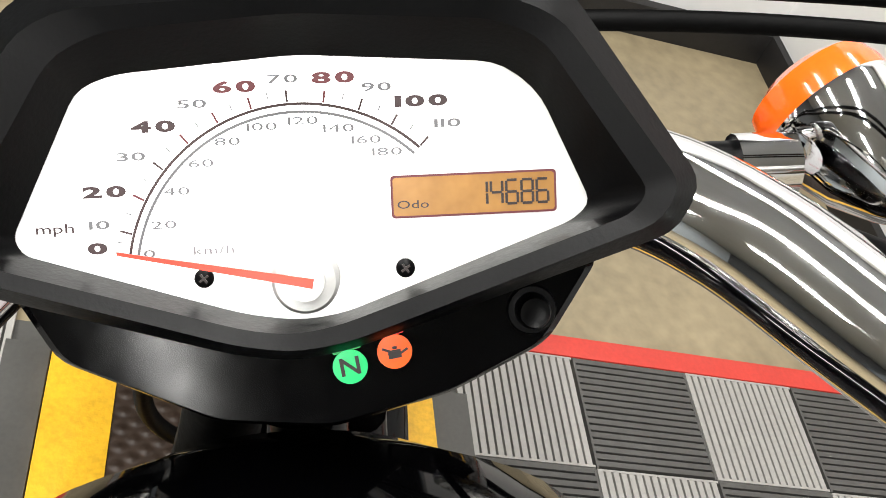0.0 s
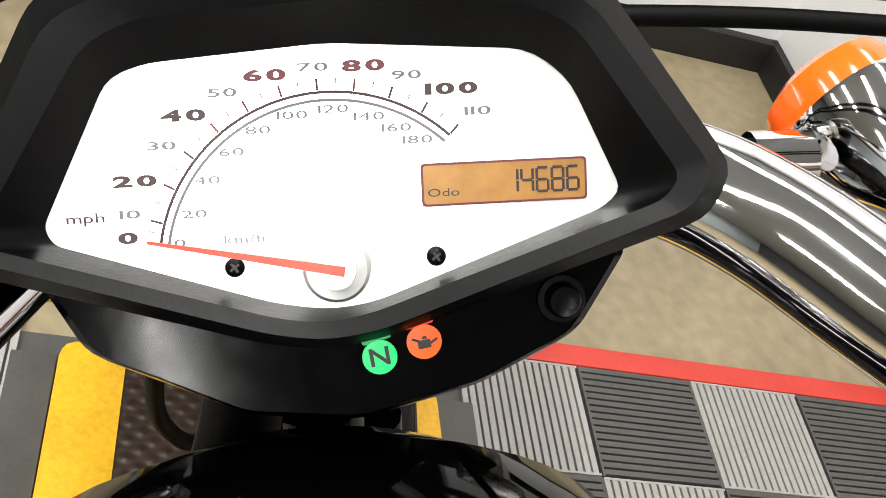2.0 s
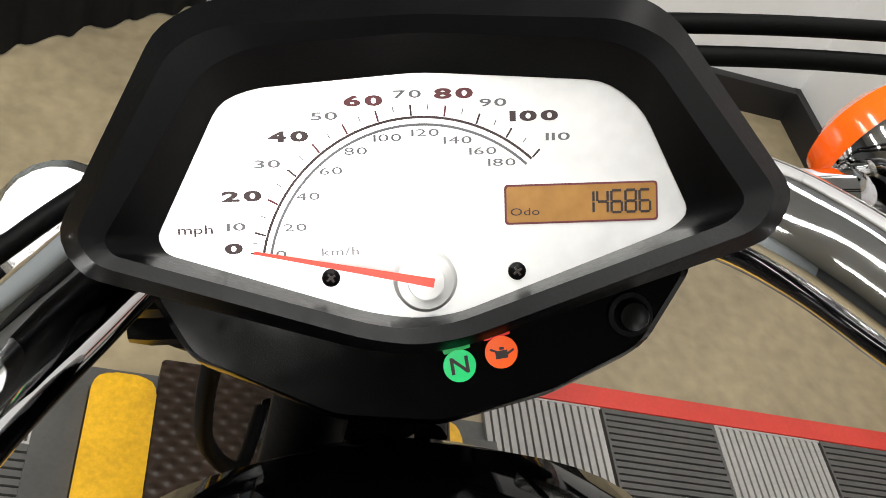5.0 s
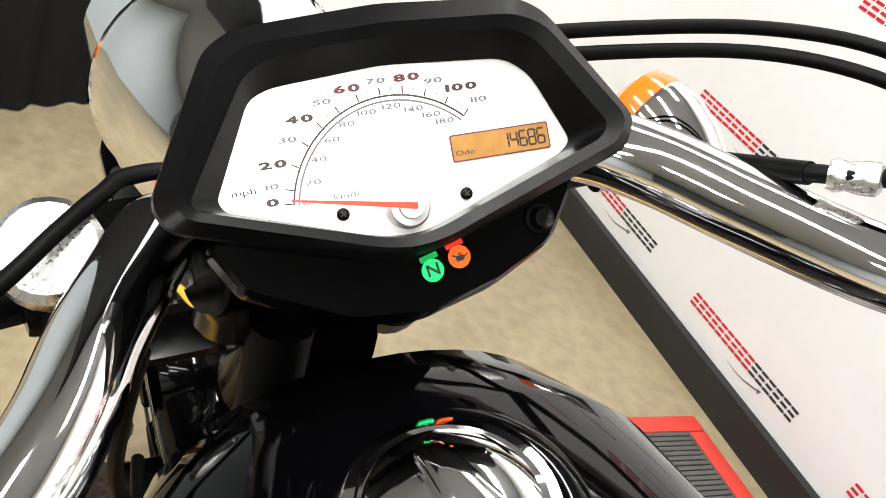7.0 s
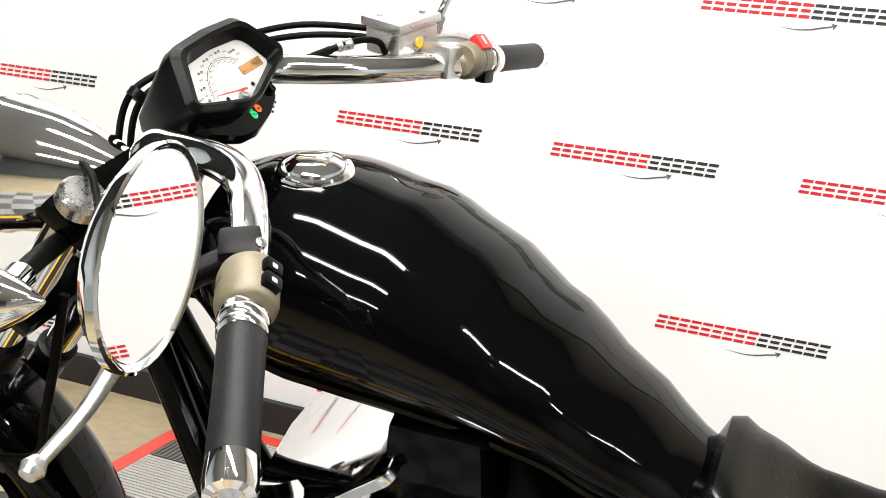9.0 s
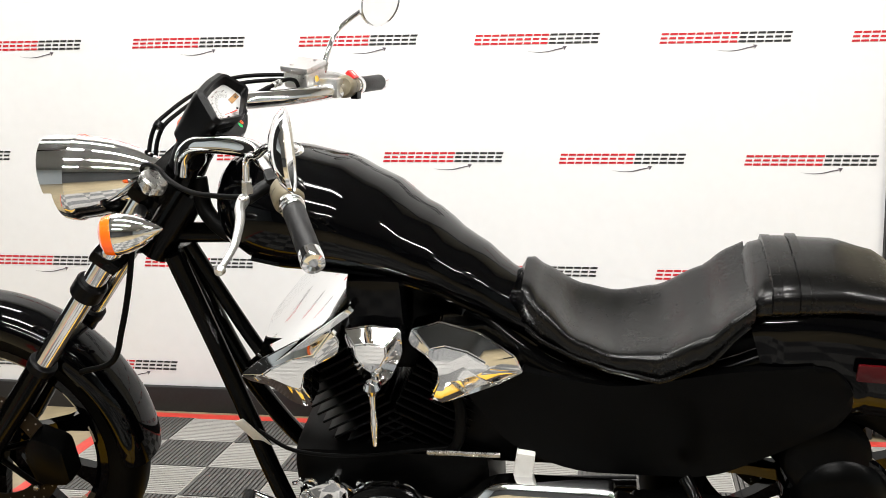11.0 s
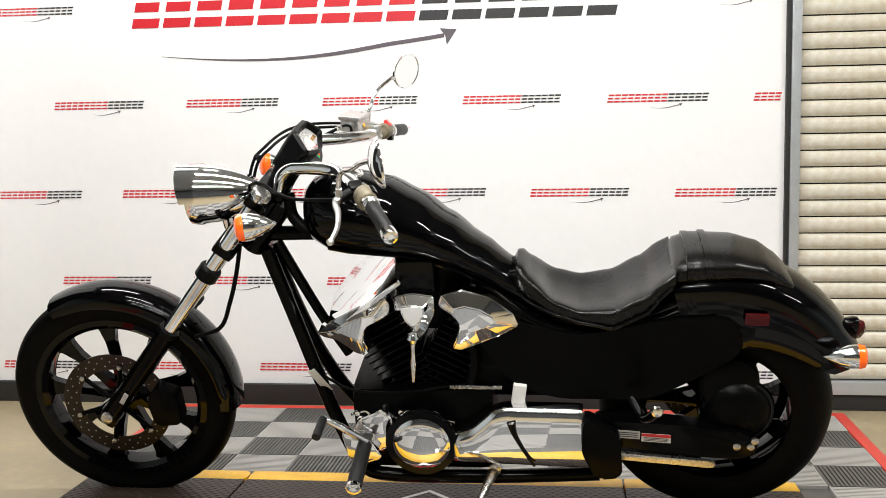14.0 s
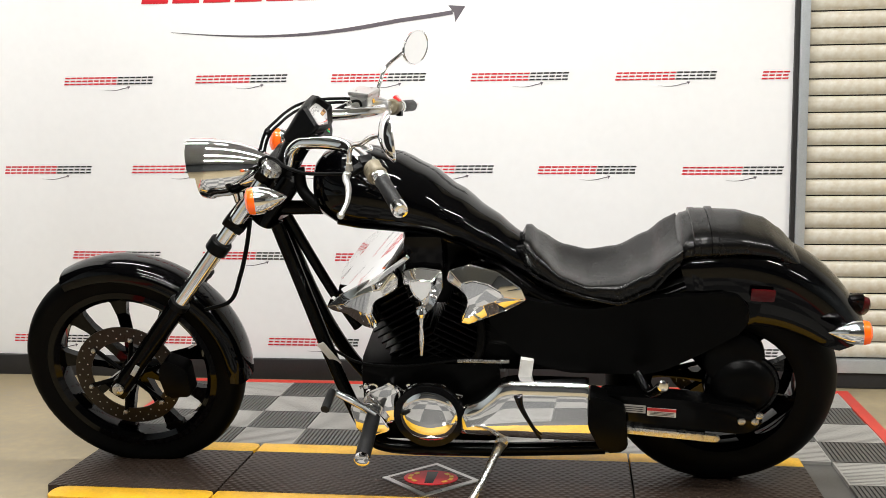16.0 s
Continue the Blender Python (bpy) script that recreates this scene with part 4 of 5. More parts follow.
for k in range(3):
    slab([(1.535, 0.322 - k * 0.004), (1.598, 0.318 - k * 0.004), (1.598, 0.3195 - k * 0.004), (1.535, 0.3235 - k * 0.004)], axes((0, -0.1817, 0), (1, 0, 0), (0, 0, 1)), 0.0004, 0, bm)
part("label_bars", bm, BLACKINK, swing)
bm = bmesh.new()
for k in range(3):
    slab([(1.455, 0.338 - k * 0.006), (1.518, 0.334 - k * 0.006), (1.518, 0.3365 - k * 0.006), (1.455, 0.3405 - k * 0.006)], axes((0, -0.1817, 0), (1, 0, 0), (0, 0, 1)), 0.0004, 0, bm)
part("label_bars", bm, BLACKINK, swing)
part("passenger_peg", tube([(1.50, -0.17, 0.435), (1.53, -0.22, 0.405), (1.56, -0.29, 0.47)], [0.012, 0.012, 0.014], 12), FRAME, swing, "folded black passenger peg")
part("peg_cap", lathe([(0, 0.014), (0.006, 0.015), (0.010, 0.012), (0.011, 0.001)], (1.557, -0.288, 0.468), (0.1, -0.9, 0.3), 16), CHROME, swing)
part("side_reflector", slab(rounded([(-0.030, -0.016), (0.030, -0.016), (0.030, 0.016), (-0.030, 0.016)], 0.004), axes((1.812, -0.137, 0.651), (1, 0, -0.05), (0.05, 0, 1)), 0.006, 0.002), REDLENS, bike, "red side reflector on the rear mudguard")
tail = part("tail_light", lathe([(0, 0.030), (0.012, 0.031), (0.028, 0.026), (0.036, 0.014), (0.038, 0.001)], (2.078, 0, 0.555), (0.95, 0, -0.05), 24, None, (0.8, 1.6)), REDLENS, bike, "red tail light on the rear mudguard")
part("tail_shell", lathe([(-0.03, 0.026), (0.0, 0.034), (0.010, 0.033)], (2.078, 0, 0.559), (0.95, 0, -0.05), 24, None, (0.8, 1.6)), GLOSS, tail)
part("plate_bracket", tube([(2.045, -0.02, 0.538), (2.07, -0.05, 0.508), (2.075, -0.05, 0.478)], 0.008, 8), FRAME, tail)

# foot controls and side stand
ctrl = part("foot_control_bracket", slab(rounded([(0.72, 0.325), (0.80, 0.300), (0.83, 0.245), (0.775, 0.225), (0.735, 0.24)], 0.012), axes((0, -0.165, 0), (1, 0, 0), (0, 0, 1)), 0.02, 0.004), CHROME, bike, "chrome forward foot control bracket")
part("foot_peg", tube([(0.782, -0.19, 0.285), (0.780, -0.26, 0.272), (0.778, -0.335, 0.258)], 0.0205, 16), GRIPRUB, ctrl, "black rubber foot peg")
part("peg_tip", lathe([(0, 0.020), (0.012, 0.021), (0.018, 0.015), (0.020, 0.001)], (0.778, -0.335, 0.258), (0, -1, -0.18), 20), CHROME, ctrl)
part("shift_arm", tube([(0.79, -0.19, 0.30), (0.73, -0.205, 0.352), (0.685, -0.215, 0.385)], [0.009, 0.010, 0.008], 10), CHROME, ctrl)
part("shift_peg", tube([(0.682, -0.215, 0.385), (0.676, -0.285, 0.372)], 0.012, 14, 1, None, False), GRIPRUB, ctrl)
stand = part("side_stand", tube([(1.135, -0.15, 0.195), (1.12, -0.20, 0.185), (1.085, -0.30, 0.155), (1.045, -0.40, 0.129)], [0.018, 0.012, 0.010, 0.010], 12), STEEL, bike, "polished metal side stand, down")
part("stand_foot", block((0.07, 0.045, 0.008), pose(1.04, -0.405, 0.122, -LEAN, 0, 0), 0.003), STEEL, stand)
part("stand_pivot", lathe([(0, 0.018), (0.02, 0.018), (0.024, 0.010)], (1.135, -0.145, 0.20), (0, -1, 0), 16), STEEL, stand)

# ---- instrument ----
DN, DV, DU = Vector((0.772, 0, 0.636)), Vector((-0.636, 0, 0.772)), Vector((0, 1, 0))
DO = Vector((0.6855, 0.0125, 1.076))


def dial(u, v, h=0.0):
    """A place on the dial: millimetres across, up and out of it."""
    return DO + DU * (u / 1000) + DV * (v / 1000) + DN * (h / 1000)


def dial_pose(u, v, h=0.0, turn=0.0):
    return axes(dial(u, v, h), DU, DV) @ pose(0, 0, 0, 0, 0, turn)


FACE = [(-64, 11), (-48, 43), (-40, 46), (0, 49), (46, 46), (55, 39), (66.5, 13), (62, 9), (8, -10), (-2, -11), (-14, -9), (-62, 7)]
RIM_IN = [(-74, 11.5), (-50, 49.5), (-39, 54.5), (0, 57), (44, 54.5), (54, 50), (77, 16), (73, 11), (7, -10.5), (-3, -12), (-13, -10.5), (-72, 8)]
RIM = [(-80, 13), (-57, 54), (-47, 59), (0, 61), (47, 59), (58, 54), (84, 17), (79, 9), (9, -14), (-3, -15.5), (-15, -13.5), (-76, 6)]
SHELL = [(-86, 13), (-61, 60), (-50, 66), (0, 69), (52, 66), (62, 60), (91, 17), (85, 6), (10, -17), (-3, -19), (-16, -17), (-81, 3)]
MIDDLE = [(-72, 12), (-52, 50), (-42, 56), (0, 59), (44, 56), (54, 50), (76, 14), (70, 4), (12, -6), (0, -8), (-14, -6), (-68, 2)]
BACK = [(-46, 28), (-36, 42), (-30, 45), (0, 46), (30, 45), (36, 42), (48, 28), (44, 24), (12, 20), (0, 19), (-12, 20), (-42, 24)]


def soften(poly, r):
    return rounded(poly, r, 3)


gauge_loops = [[dial(u, v, h) for u, v in soften(poly, 5)] for poly, h in ((FACE, 0.4), (RIM_IN, 12.5), (RIM, 14), (SHELL, 7), (SHELL, -6), (MIDDLE, -48), (BACK, -92))]
bm = bmesh.new()
rings(bm, gauge_loops, cap=False)
bm.faces.new([v for v in bm.verts][-len(gauge_loops[0]):])
gauge = part("speedometer", bm, SATIN, bike, "black hooded speedometer housing with silver dial", 28)
part("dial_face", slab(soften([(u * 0.00103, v * 0.001 + 0.0004 * (1 if v > 20 else -1)) for u, v in FACE], 0.004), dial_pose(0, 0, -1.2), 0.0012, 0), DIAL, gauge, "brushed silver dial plate")


def arc(r0, r1, a0, a1, mat, name, h=0.15, n=48):
    bm = bmesh.new()
    pts = [[dial(r * math.cos(a), -1.3 + r * math.sin(a), h) for r in (r0, r1)] for a in (radians(a0 + (a1 - a0) * i / n) for i in range(n + 1))]
    vs = [[bm.verts.new(q) for q in row] for row in pts]
    for a, b in zip(vs, vs[1:]):
        bm.faces.new((a[0], a[1], b[1], b[0]))
    return part(name, bm, mat, gauge)


arc(39.2, 39.8, 169.5, 46.5, INK, "speed_arc")
arc(37.4, 38.0, 169.5, 46.5, INKGREY, "metric_arc")
ANGLES = [169.4] + [162.6 - 11.6 * i for i in range(11)]


def tick(a, r0, r1, w, mat, name="tick"):
    d = Vector((math.cos(radians(a)), math.sin(radians(a))))
    s = Vector((-d.y, d.x)) * w / 2
    bm = bmesh.new()
    bm.faces.new([bm.verts.new(dial(q.x, q.y - 1.3, 0.2)) for q in (d * r0 - s, d * r1 - s, d * r1 + s, d * r0 + s)])
    part(name, bm, mat, gauge)


for i, a in enumerate(ANGLES):
    tick(a, 39.9, 42.6, 0.45, INKRED if i in (2, 4, 5, 6, 8) else INK)
    if i:
        tick((a + ANGLES[i - 1]) / 2, 41.3, 42.6, 0.22, INKGREY)
MPH = [('0', -45.9, 7.6), ('10', -45.1, 12.9), ('20', -43.5, 20.2), ('30', -37.1, 27.8), ('40', -31.9, 34.2), ('50', -23.1, 38.9), ('60', -13.6, 42.3), ('70', -2.9, 43.7), ('80', 8.4, 43.6), ('90', 18.0, 41.2), ('100', 28.0, 37.7), ('110', 33.8, 32.5)]
for k, (text, u, v) in enumerate(MPH):
    bold = text in ("0", "20", "40", "60", "80", "100")
    lettering(text, 0.0033 if bold else 0.0026, dial_pose(u, v, 0.25), (INKRED if text in ("60", "80") else INK) if bold else INKGREY, gauge, "numeral", 2.5, 0.00002, 0.00014 if bold else 0.00003)
KMH = [('0', -34.6, 5.9), ('20', -31.0, 12.3), ('40', -27.7, 19.7), ('60', -21.9, 25.7), ('80', -15.8, 30.3), ('100', -8.0, 33.3), ('120', 1.2, 34.3), ('140', 9.1, 32.3), ('160', 15.2, 29.5), ('180', 19.8, 26.6)]
for text, u, v in KMH:
    lettering(text, 0.0025, dial_pose(u, v, 0.25), INKGREY, gauge, "numeral", 2.25, 0.00002)
lettering("mph", 0.0031, dial_pose(-54.8, 12.5, 0.25), INK, gauge, "unit_text", 1.6, 0.00002)
lettering("km/h", 0.0027, dial_pose(-20.3, 6.1, 0.25), INKGREY, gauge, "unit_text", 1.6, 0.00002)
hub = part("needle_hub", lathe([(0.0, 0.0078), (0.0045, 0.0076), (0.0055, 0.0068), (0.0058, 0.0045), (0.0075, 0.0043), (0.0077, 0.0005)], dial(0.0, -1.3, 0), DN, 32), DIAL, gauge, "silver needle hub")
tip, root = dial(-40.5, 7.0, 6.2), dial(1.8, -1.6, 8.0)
d = (tip - root).normalized()
s = DN.cross(d).normalized()
bm = bmesh.new()
rings(bm, [[q + s * w + DN * k, q - s * w + DN * k, q - s * w - DN * k, q + s * w - DN * k] for q, w, k in ((root, 0.0011, 0.0004), (tip, 0.00035, 0.0002))])
part("needle", bm, NEEDLE, gauge, "thin red needle at zero")
for u in (-22.8, 22.8):
    scr = part("dial_screw", lathe([(0, 0.0022), (0.0010, 0.0022), (0.0016, 0.0015), (0.0017, 0.0002)], dial(u, -0.1, 0), DN, 20), SATIN, gauge)
    bm = block((0.0024, 0.0005, 0.0003), dial_pose(u, -0.1, 1.75, 35), 0)
    block((0.0005, 0.0024, 0.0003), dial_pose(u, -0.1, 1.75, 35), 0, bm)
    part("screw_slot", bm, LCDINK, gauge)
part("display_rim", slab(rounded([(0.0202, 0.0113), (0.0585, 0.0113), (0.0585, 0.0211), (0.0202, 0.0211)], 0.001), dial_pose(0, 0, 0.04), 0.0003, 0), INKRED, gauge)
part("odometer_display", slab(rounded([(0.0207, 0.0118), (0.058, 0.0118), (0.058, 0.0206), (0.0207, 0.0206)], 0.0008), dial_pose(0, 0, 0.1), 0.0003, 0), LCD, gauge, "amber odometer display")
SEGS = {"1": "bc", "4": "bcfg", "6": "acdefg", "8": "abcdefg"}
SHAPE = {"a": (0, 1, 1, 0), "d": (0, -1, 1, 0), "g": (0, 0, 1, 0), "b": (0.5, 0.5, 0, 1), "c": (0.5, -0.5, 0, 1), "f": (-0.5, 0.5, 0, 1), "e": (-0.5, -0.5, 0, 1)}
for k, ch in enumerate("14686"):
    for sgm in SEGS[ch]:
        x, y, hor, ver = SHAPE[sgm]
        bm = block((0.0023 if hor else 0.0006, 0.0006 if hor else 0.0024, 0.0002), dial_pose(41.0 + 3.55 * k + x * 2.6, 16.3 + y * 2.7, 0.5), 0)
        part("segment", bm, LCDINK, gauge)
lettering("Odo", 0.0026, dial_pose(25.2, 14.3, 0.5), LCDINK, gauge, "display_text", 1.5, 0.00002)

# lower instrument panel with warning lamps and knob
PANEL_TOP = [(-70, -2), (70, 2), (70.5, -3), (58, -22), (34, -33), (4, -40), (-24, -37), (-60, -20)]
PANEL_BOT = [(-48, 2), (40, 4), (42, 0), (34, -16), (20, -26), (2, -30), (-20, -27), (-46, -14)]
bm = bmesh.new()
lower_loops = [[dial(u, v, h) for u, v in soften(poly, 4)] for poly, h in (([(u * 0.965, v * 0.97 - 0.4) for u, v in PANEL_TOP], -11.2), (PANEL_TOP, -13), ([(u * 1.0, v - 3) for u, v in PANEL_TOP], -22), (PANEL_BOT, -48))]
rings(bm, lower_loops)
lower = part("lamp_panel", bm, PANEL, gauge, "shiny black warning lamp panel", 30)
for (u, v), mat, name, lab in (((9.0, -25.2), GREENLAMP, "neutral_lamp", "lit green neutral lamp"), ((19.9, -22.1), ORANGELAMP, "oil_lamp", "lit orange oil lamp")):
    part(name, lathe([(0, 0.0043), (0.0006, 0.0042), (0.0007, 0.0003)], dial(u, v, -11.3), DN, 28), mat, gauge, lab)
lettering("N", 0.0062, dial_pose(9.0, -25.2, -10.4, 8), LCDINK, gauge, "lamp_letter", 1.15, 0.00003, 0.0001)
bm = block((0.0032, 0.0021, 0.0002), dial_pose(19.9, -22.6, -10.5, 8), 0)
block((0.0026, 0.0006, 0.0002), dial_pose(22.0, -22.0, -10.5, 35), 0, bm)
block((0.0020, 0.0006, 0.0002), dial_pose(17.8, -21.6, -10.5, -20), 0, bm)
block((0.0012, 0.0007, 0.0002), dial_pose(19.9, -21.0, -10.5, 8), 0, bm)
part("lamp_pictogram", bm, LCDINK, gauge)
# glowing slips painted in as gleam from the two lamps, not lamps themselves
for (u, v), mat in (((8.2, -20.3), GREENDIM), ((18.6, -17.2), REDDIM)):
    part("lamp_gleam", slab(rounded([(-0.0036, -0.0011), (0.0036, -0.0011), (0.0036, 0.0011), (-0.0036, 0.0011)], 0.0006), dial_pose(u, v, -11.2, 14), 0.0002, 0), mat, gauge)
kn = part("reset_knob", lathe([(-0.004, 0.0062), (0.0, 0.0064), (0.0012, 0.0058), (0.0012, 0.0044), (0.0045, 0.0042), (0.0058, 0.0036), (0.0052, 0.0022), (0.0052, 0.0003)], dial(53.8, -13.6, -11.5), DN, 28), SATIN, gauge, "round black reset knob")
part("gauge_mount", tube([(0.585, 0.0, 0.98), (0.605, 0.0, 1.02), (0.635, 0.0, 1.055)], [0.028, 0.026, 0.028], 16), SATIN, gauge)
gauge.matrix_local = Matrix.Translation(DO + Vector((-0.012, 0, 0))) @ Matrix.Scale(1.065, 4) @ Matrix.Translation(-DO)

# ---- handlebar and controls ----
BAR_R = [(0.600, 0.020, 1.022), (0.610, 0.048, 1.046), (0.622, 0.080, 1.060), (0.636, 0.105, 1.064), (0.656, 0.128, 1.060), (0.692, 0.151, 1.056), (0.738, 0.183, 1.051), (0.778, 0.228, 1.044), (0.810, 0.275, 1.037), (0.838, 0.325, 1.031)]
BAR_L = [(0.585, -0.050, 0.985), (0.600, -0.062, 1.022), (0.626, -0.074, 1.044), (0.660, -0.089, 1.052), (0.697, -0.105, 1.058), (0.732, -0.119, 1.060), (0.762, -0.138, 1.060), (0.784, -0.163, 1.059), (0.802, -0.190, 1.060), (0.822, -0.222, 1.060), (0.845, -0.265, 1.058), (0.880, -0.335, 1.055)]
bars = part("handlebar", tube(BAR_R, 0.0170, 24, 6), CHROME, bike, "thick chrome handlebar with bent-back ends")
part("left_bar", tube(BAR_L, 0.0170, 24, 6), CHROME, bars)
for y in (-0.04, 0.03):
    part("bar_riser", tube([(0.575, y, 0.955), (0.590, y, 0.980), (0.606, y, 1.006)], [0.020, 0.019, 0.021], 16), FRAME, bars)
    part("bar_clamp", lathe([(-0.018, 0.021), (-0.016, 0.023), (0.016, 0.023), (0.018, 0.021)], (0.606, y, 1.008), (0.3, 1 if y > 0 else -1, 0.3), 20), FRAME, bars)


def along(a, b, t):
    return Vector(a) + (Vector(b) - Vector(a)) * t


def grip(a, b, label):
    a, b = Vector(a), Vector(b)
    L = (b - a).length
    g = part("grip", lathe([(0, 0.0165), (0.004, 0.0178), (L * 0.4, 0.0174), (L * 0.9, 0.0178), (L - 0.012, 0.0170)], a, b - a, 26), GRIPRUB, bars, label)
    part("grip_end", lathe([(L - 0.014, 0.0180), (L + 0.006, 0.0185), (L + 0.012, 0.017), (L + 0.014, 0.011), (L + 0.010, 0.007), (L + 0.010, 0.0005)], a, b - a, 28), CHROME, g, "chrome bar end")
    part("grip_collar", lathe([(-0.014, 0.0185), (-0.012, 0.0200), (-0.005, 0.0200), (-0.003, 0.0188), (0.0, 0.0195), (0.004, 0.0195), (0.006, 0.018)], a, b - a, 28), CHROME, g)
    return g


GL0, GL1 = Vector((0.886, -0.342, 1.055)), Vector((0.944, -0.458, 1.028))
GR0, GR1 = Vector((0.836, 0.330, 1.029)), Vector((0.862, 0.458, 0.998))
grip(GL0, GL1, "black rubber left grip with chrome end")
grip(GR0, GR1, "black rubber right grip")


def switch_pod(c, d, r, L, name, label):
    """A rounded switch housing clamped round the bar."""
    c, d = Vector(c), Vector(d).normalized()
    pod = part(name, lathe([(-L / 2, r * 0.80), (-L / 2 + 0.003, r * 0.92), (-L / 2 + 0.010, r), (L / 2 - 0.008, r), (L / 2 - 0.002, r * 0.94), (L / 2, r * 0.84)], c, d, 32, None, (1.0, 0.93)), OLIVE, bars, label)
    part("pod_seam", lathe([(-0.0008, r * 1.004), (0.0008, r * 1.004)], c, d, 32, None, (1.0, 0.93)), SATIN, pod)
    return pod


dl = (GL1 - GL0).normalized()
podl = switch_pod((0.863, -0.296, 1.058), dl, 0.026, 0.046, "left_switch_pod", "bronze-grey left switch housing")
for k, (dx, w) in enumerate(((-0.006, 0.013), (0.009, 0.013))):
    q = Vector((0.863, -0.296, 1.058)) + dl * dx + Vector((0.020, 0.004, 0.017))
    part("rocker_switch", block((w, 0.016, 0.010), axes(q, dl, (-0.3, -0.5, 0.5)), 0.003), SATIN, podl, "black rocker switch")
    part("switch_mark", block((0.004, 0.005, 0.0006), axes(q + Vector((0.7, 0, 0.65)) * 0.0052, dl, (-0.3, -0.5, 0.5)), 0), LABELW, podl)
part("horn_button", block((0.016, 0.014, 0.012), axes((0.883, -0.315, 1.038), dl, (0, 0, 1)), 0.004), SATIN, podl)
dr = (GR1 - GR0).normalized()
podr = switch_pod((0.822, 0.293, 1.038), dr, 0.025, 0.046, "right_switch_pod", "bronze-grey right switch housing")
part("stop_switch", block((0.026, 0.022, 0.010), axes((0.834, 0.300, 1.060), dr, (-0.5, 0.2, 0.5)), 0.003), REDPLASTIC, podr, "red engine stop switch")
part("stop_mark", block((0.004, 0.012, 0.0006), axes((0.8375, 0.300, 1.0645), dr, (-0.5, 0.2, 0.5)), 0), LABELW, podr)
part("starter_button", block((0.022, 0.016, 0.016), axes((0.838, 0.300, 1.016), dr, (0, 0, 1)), 0.004), SATIN, podr)

# clutch perch and lever
perch = part("clutch_perch", block((0.032, 0.034, 0.034), axes((0.834, -0.256, 1.062), dl, (0, 0, 1)), 0.006), SATIN, bars, "black clutch lever perch")
part("perch_arm", tube([(0.832, -0.258, 1.062), (0.812, -0.285, 1.058), (0.800, -0.305, 1.055)], [0.012, 0.011, 0.011], 12), SATIN, perch)
part("clutch_lever", tube([(0.796, -0.308, 1.055), (0.802, -0.345, 1.056), (0.815, -0.385, 1.053), (0.823, -0.440, 1.040), (0.817, -0.487, 1.026)], [0.010, 0.0085, 0.0075, 0.006, 0.005], 14, 8), ALU, perch, "curved silver clutch lever")
part("lever_ball", lathe([(-0.009, 0.001), (-0.007, 0.006), (0, 0.009), (0.007, 0.006), (0.009, 0.001)], (0.816, -0.490, 1.025), (0, -1, -0.2), 20), ALU, perch)
part("pivot_screw", lathe([(0, 0.008), (0.003, 0.008), (0.0045, 0.005), (0.005, 0.0005)], (0.804, -0.327, 1.064), (0, 0, 1), 18), STEEL, perch)
part("perch_bolt", lathe([(0, 0.005), (0.004, 0.005), (0.005, 0.002)], (0.852, -0.256, 1.074), (0.6, 0, 0.8), 12), STEEL, perch)
# brake master cylinder
mc = part("brake_reservoir", block((0.060, 0.072, 0.036), axes((0.742, 0.262, 1.070), (1, -0.30, -0.05), (0.30, 1, 0.0)), 0.009, None, 3), ALU, bars, "cast aluminium brake fluid reservoir")
part("reservoir_lid", block((0.065, 0.078, 0.012), axes((0.742, 0.262, 1.093), (1, -0.30, -0.05), (0.30, 1, 0.0)), 0.004), ALU, mc)
part("sight_glass", lathe([(0, 0.010), (0.002, 0.010), (0.003, 0.0075), (0.0025, 0.0005)], (0.768, 0.250, 1.068), (0.95, -0.30, 0.1), 20), STEEL, mc)
part("sight_window", lathe([(0, 0.0068), (0.0012, 0.0060), (0.0013, 0.0004)], (0.7708, 0.2492, 1.0683), (0.95, -0.30, 0.1), 16), YELLOW, mc, "amber sight glass")
part("reservoir_clamp", block((0.034, 0.040, 0.044), axes((0.795, 0.262, 1.044), dr, (0, 0, 1)), 0.006), ALU, mc)
part("brake_lever", tube([(0.740, 0.300, 1.055), (0.765, 0.36, 1.045), (0.79, 0.42, 1.02), (0.785, 0.475, 1.005)], [0.009, 0.008, 0.0065, 0.005], 12), ALU, mc, "silver brake lever")
for sx, sy in ((-0.02, -0.018), (0.02, 0.018)):
    part("lid_screw", lathe([(0, 0.004), (0.0015, 0.004), (0.002, 0.001)], (0.742 + sx, 0.262 + sy, 1.0992), (0.05, 0, 1), 12), STEEL, mc)


def mirror(c, normal, wide, stem, a, b, label):
    """An oval rear-view mirror with a chrome shell."""
    c, nrm = Vector(c), Vector(normal).normalized()
    shell = part("mirror", lathe([(-0.026, 0.02), (-0.022, 0.42), (-0.012, 0.80), (-0.002, 0.985), (0.003, 1.0), (0.004, 0.97), (0.002, 0.93), (0.0015, 0.90)], c, nrm, 44, None, (a, b), wide), CHROME, bars, label)
    part("mirror_glass", lathe([(0.0005, 0.91), (0.0022, 0.905), (0.0023, 0.01)], c, nrm, 44, None, (a, b), wide), MIRROR, shell, "oval mirror glass")
    part("mirror_stem", tube(stem, 0.0062, 14), CHROME, shell)
    low = Vector(stem[0])
    part("stem_nut", lathe([(0, 0.010), (0.010, 0.010), (0.012, 0.0085), (0.022, 0.0085), (0.024, 0.006)], low, Vector(stem[1]) - low, 6), STEEL, shell)
    return shell


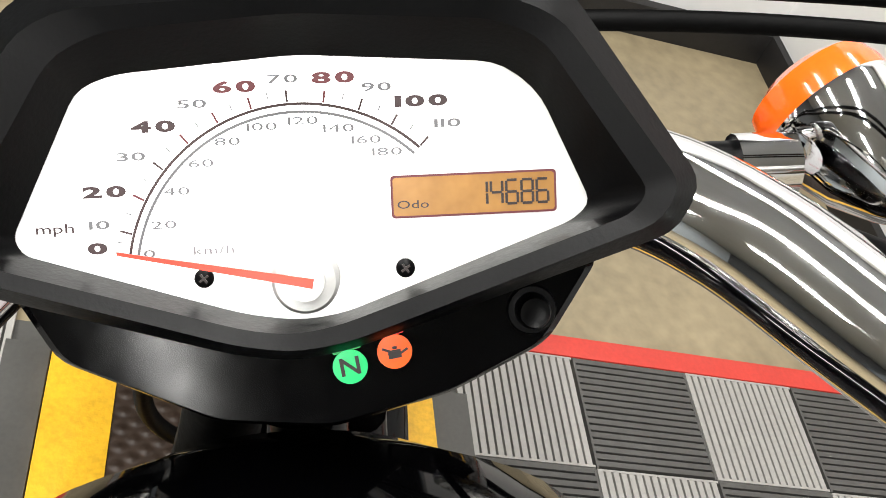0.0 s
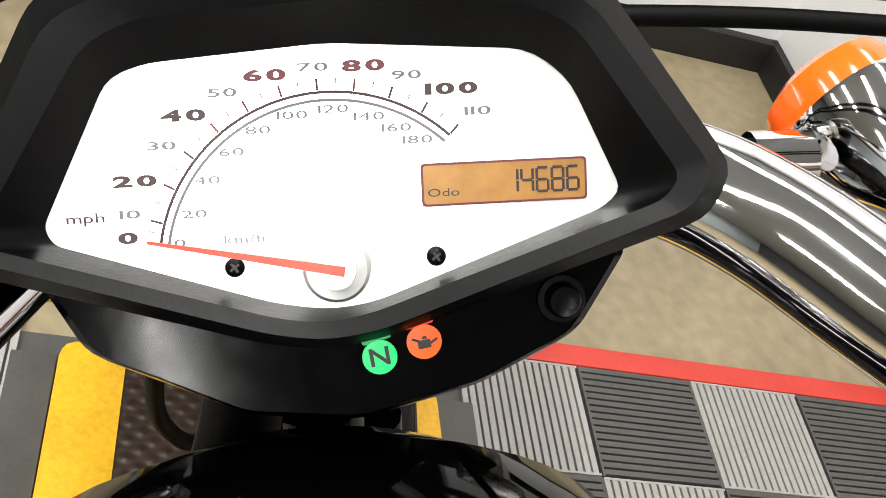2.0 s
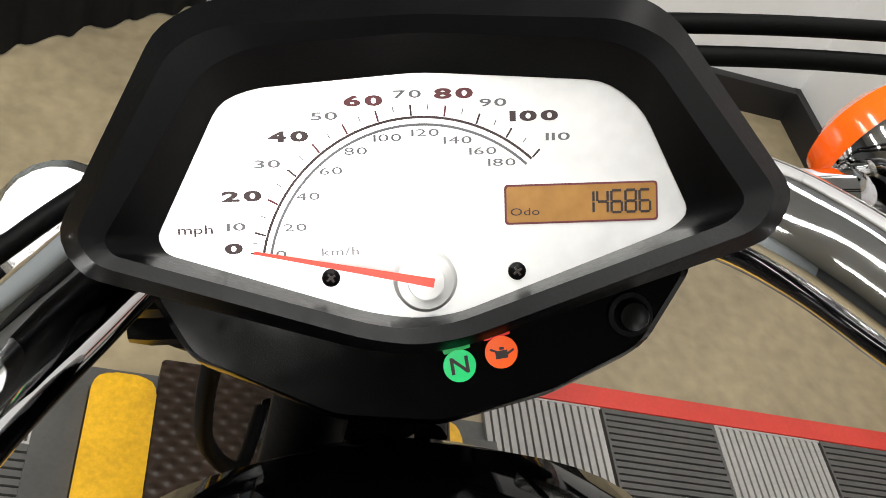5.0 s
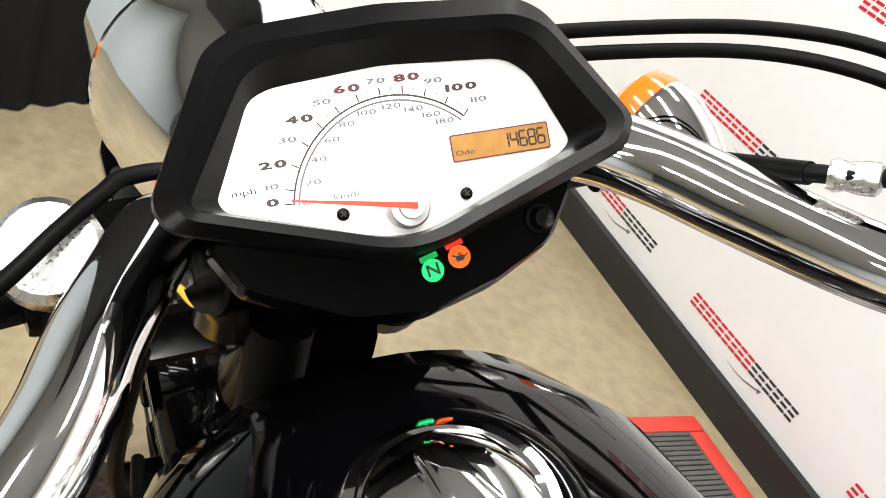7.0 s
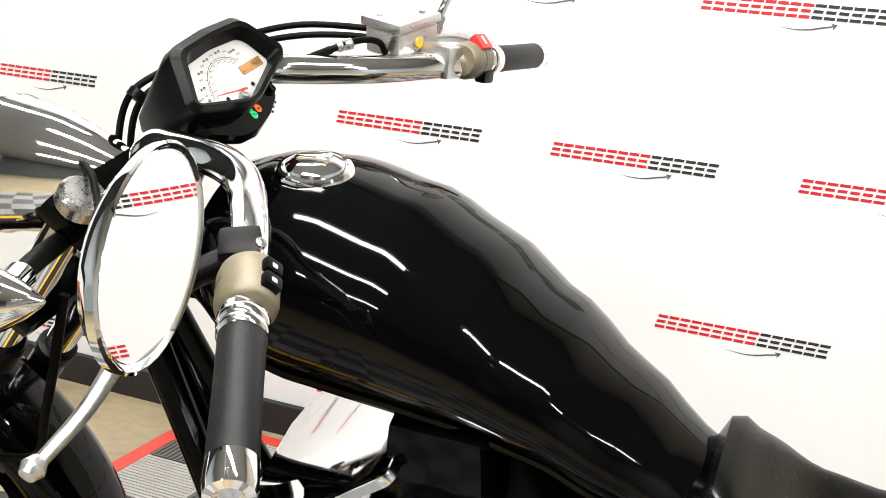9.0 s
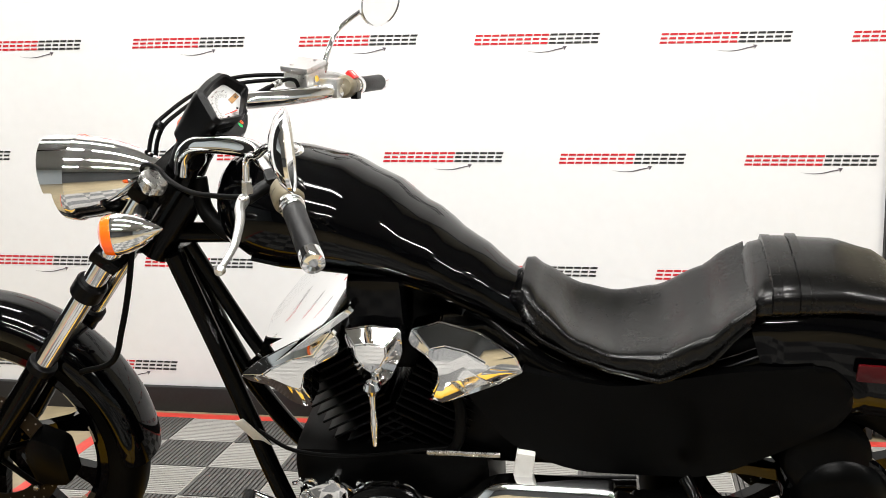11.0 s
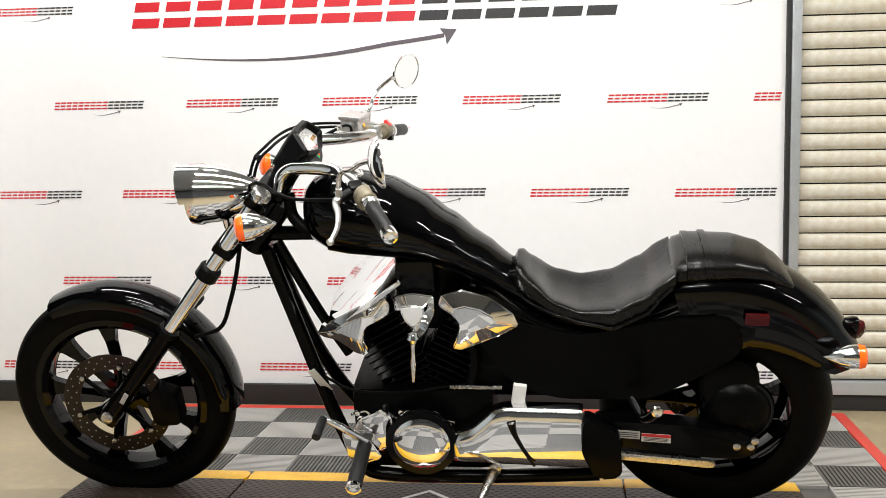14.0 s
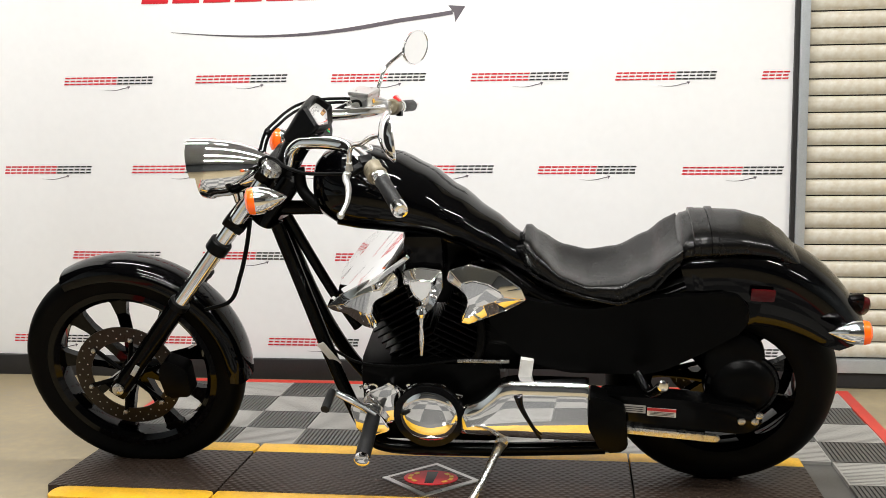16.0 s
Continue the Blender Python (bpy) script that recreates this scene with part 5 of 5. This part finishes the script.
mirror((0.941, -0.495, 1.210), (1, 0.25, 0.05), (-0.22, 0.95, 0.14), [(0.801, -0.300, 1.062), (0.803, -0.302, 1.090), (0.808, -0.306, 1.115), (0.822, -0.322, 1.134), (0.848, -0.360, 1.150), (0.882, -0.415, 1.182), (0.915, -0.470, 1.206)], 0.076, 0.051, "oval chrome left mirror reflecting the banner")
mirror((0.885, 0.415, 1.190), (0.9, -0.42, 0.05), (0.42, 0.9, 0.1), [(0.772, 0.292, 1.070), (0.785, 0.310, 1.110), (0.805, 0.345, 1.150), (0.865, 0.42, 1.188)], 0.075, 0.050, "oval chrome right mirror on a thin stem")

# cables
harness = part("throttle_cable", tube([(0.47, 0.04, 0.90), (0.478, 0.045, 0.98), (0.497, 0.055, 1.035), (0.515, 0.10, 1.052), (0.527, 0.17, 1.058), (0.548, 0.235, 1.062), (0.590, 0.275, 1.066), (0.655, 0.290, 1.066), (0.72, 0.300, 1.060), (0.79, 0.300, 1.045)], 0.0042, 10), RUBBER, bike, "black control cables looping over the instrument")
part("second_cable", tube([(0.48, 0.05, 0.90), (0.488, 0.055, 0.98), (0.507, 0.062, 1.028), (0.525, 0.105, 1.044), (0.537, 0.172, 1.049), (0.558, 0.232, 1.052), (0.600, 0.268, 1.055), (0.66, 0.284, 1.056), (0.72, 0.296, 1.050), (0.79, 0.300, 1.040)], 0.0042, 10), RUBBER, harness)
part("cable_band", lathe([(-0.006, 0.010), (-0.005, 0.0115), (0.005, 0.0115), (0.006, 0.010)], (0.503, 0.060, 1.034), (0.25, 0.6, 0.5), 14), SATIN, harness)
part("clutch_cable", tube([(0.50, -0.02, 0.93), (0.503, -0.045, 0.985), (0.529, -0.076, 1.009), (0.548, -0.092, 1.013), (0.570, -0.112, 1.014), (0.60, -0.145, 1.010), (0.66, -0.205, 1.018), (0.73, -0.265, 1.040), (0.795, -0.300, 1.055)], 0.0045, 10), RUBBER, harness)
part("brake_hose", tube([(0.560, 0.09, 0.975), (0.597, 0.118, 1.024), (0.645, 0.142, 1.054), (0.700, 0.166, 1.078), (0.722, 0.192, 1.083), (0.735, 0.212, 1.076), (0.738, 0.222, 1.060)], 0.0040, 12), RUBBER, harness)
part("hose_sleeve", tube([(0.600, 0.120, 1.026), (0.645, 0.142, 1.054), (0.698, 0.165, 1.077)], 0.0050, 14), RUBBER, harness)
part("hose_fitting", lathe([(0, 0.006), (0.003, 0.0072), (0.007, 0.006), (0.012, 0.0072), (0.018, 0.0072), (0.020, 0.005)], (0.703, 0.169, 1.079), (0.6, 0.75, 0.10), 12), STEEL, harness)
part("front_brake_hose", tube([(0.47, -0.08, 0.84), (0.455, -0.10, 0.76), (0.43, -0.11, 0.68), (0.39, -0.10, 0.60), (0.31, -0.09, 0.565)], 0.006, 10), RUBBER, harness)
part("wiring_loom", tube([(0.60, -0.02, 0.96), (0.61, -0.035, 0.90), (0.66, -0.06, 0.865), (0.70, -0.05, 0.86)], 0.016, 12), RUBBER, harness)
part("brake_caliper", slab(rounded([(-0.045, -0.05), (0.03, -0.06), (0.045, 0.03), (-0.01, 0.07), (-0.045, 0.03)], 0.012), axes((0.195, -0.055, 0.345), (0.9, 0, 0.2), (-0.2, 0, 0.9)), 0.055, 0.008), ENGINE, bike, "black front brake caliper")
part("fork_reflector", block((0.036, 0.004, 0.013), axes((0.098, -0.147, 0.398), (0.55, 0, 0.83), (0, 1, 0)), 0.001), LABELG, bike, "small silver sticker on the fork leg")

# the bars stand turned to the left: the right-hand side reaches further out and forward, the left hangs lower
def swing_out(ob):
    if ob.type == "MESH":
        for v in ob.data.vertices:
            k = max(0.0, (v.co.y - 0.10) / 0.358)
            v.co += Vector((-0.035, 0.100, -0.038)) * k
            v.co.z -= 0.012 * min(1.0, max(0.0, (-v.co.y - 0.10) / 0.2))
    for child in ob.children:
        swing_out(child)


swing_out(bars)
swing_out(harness)
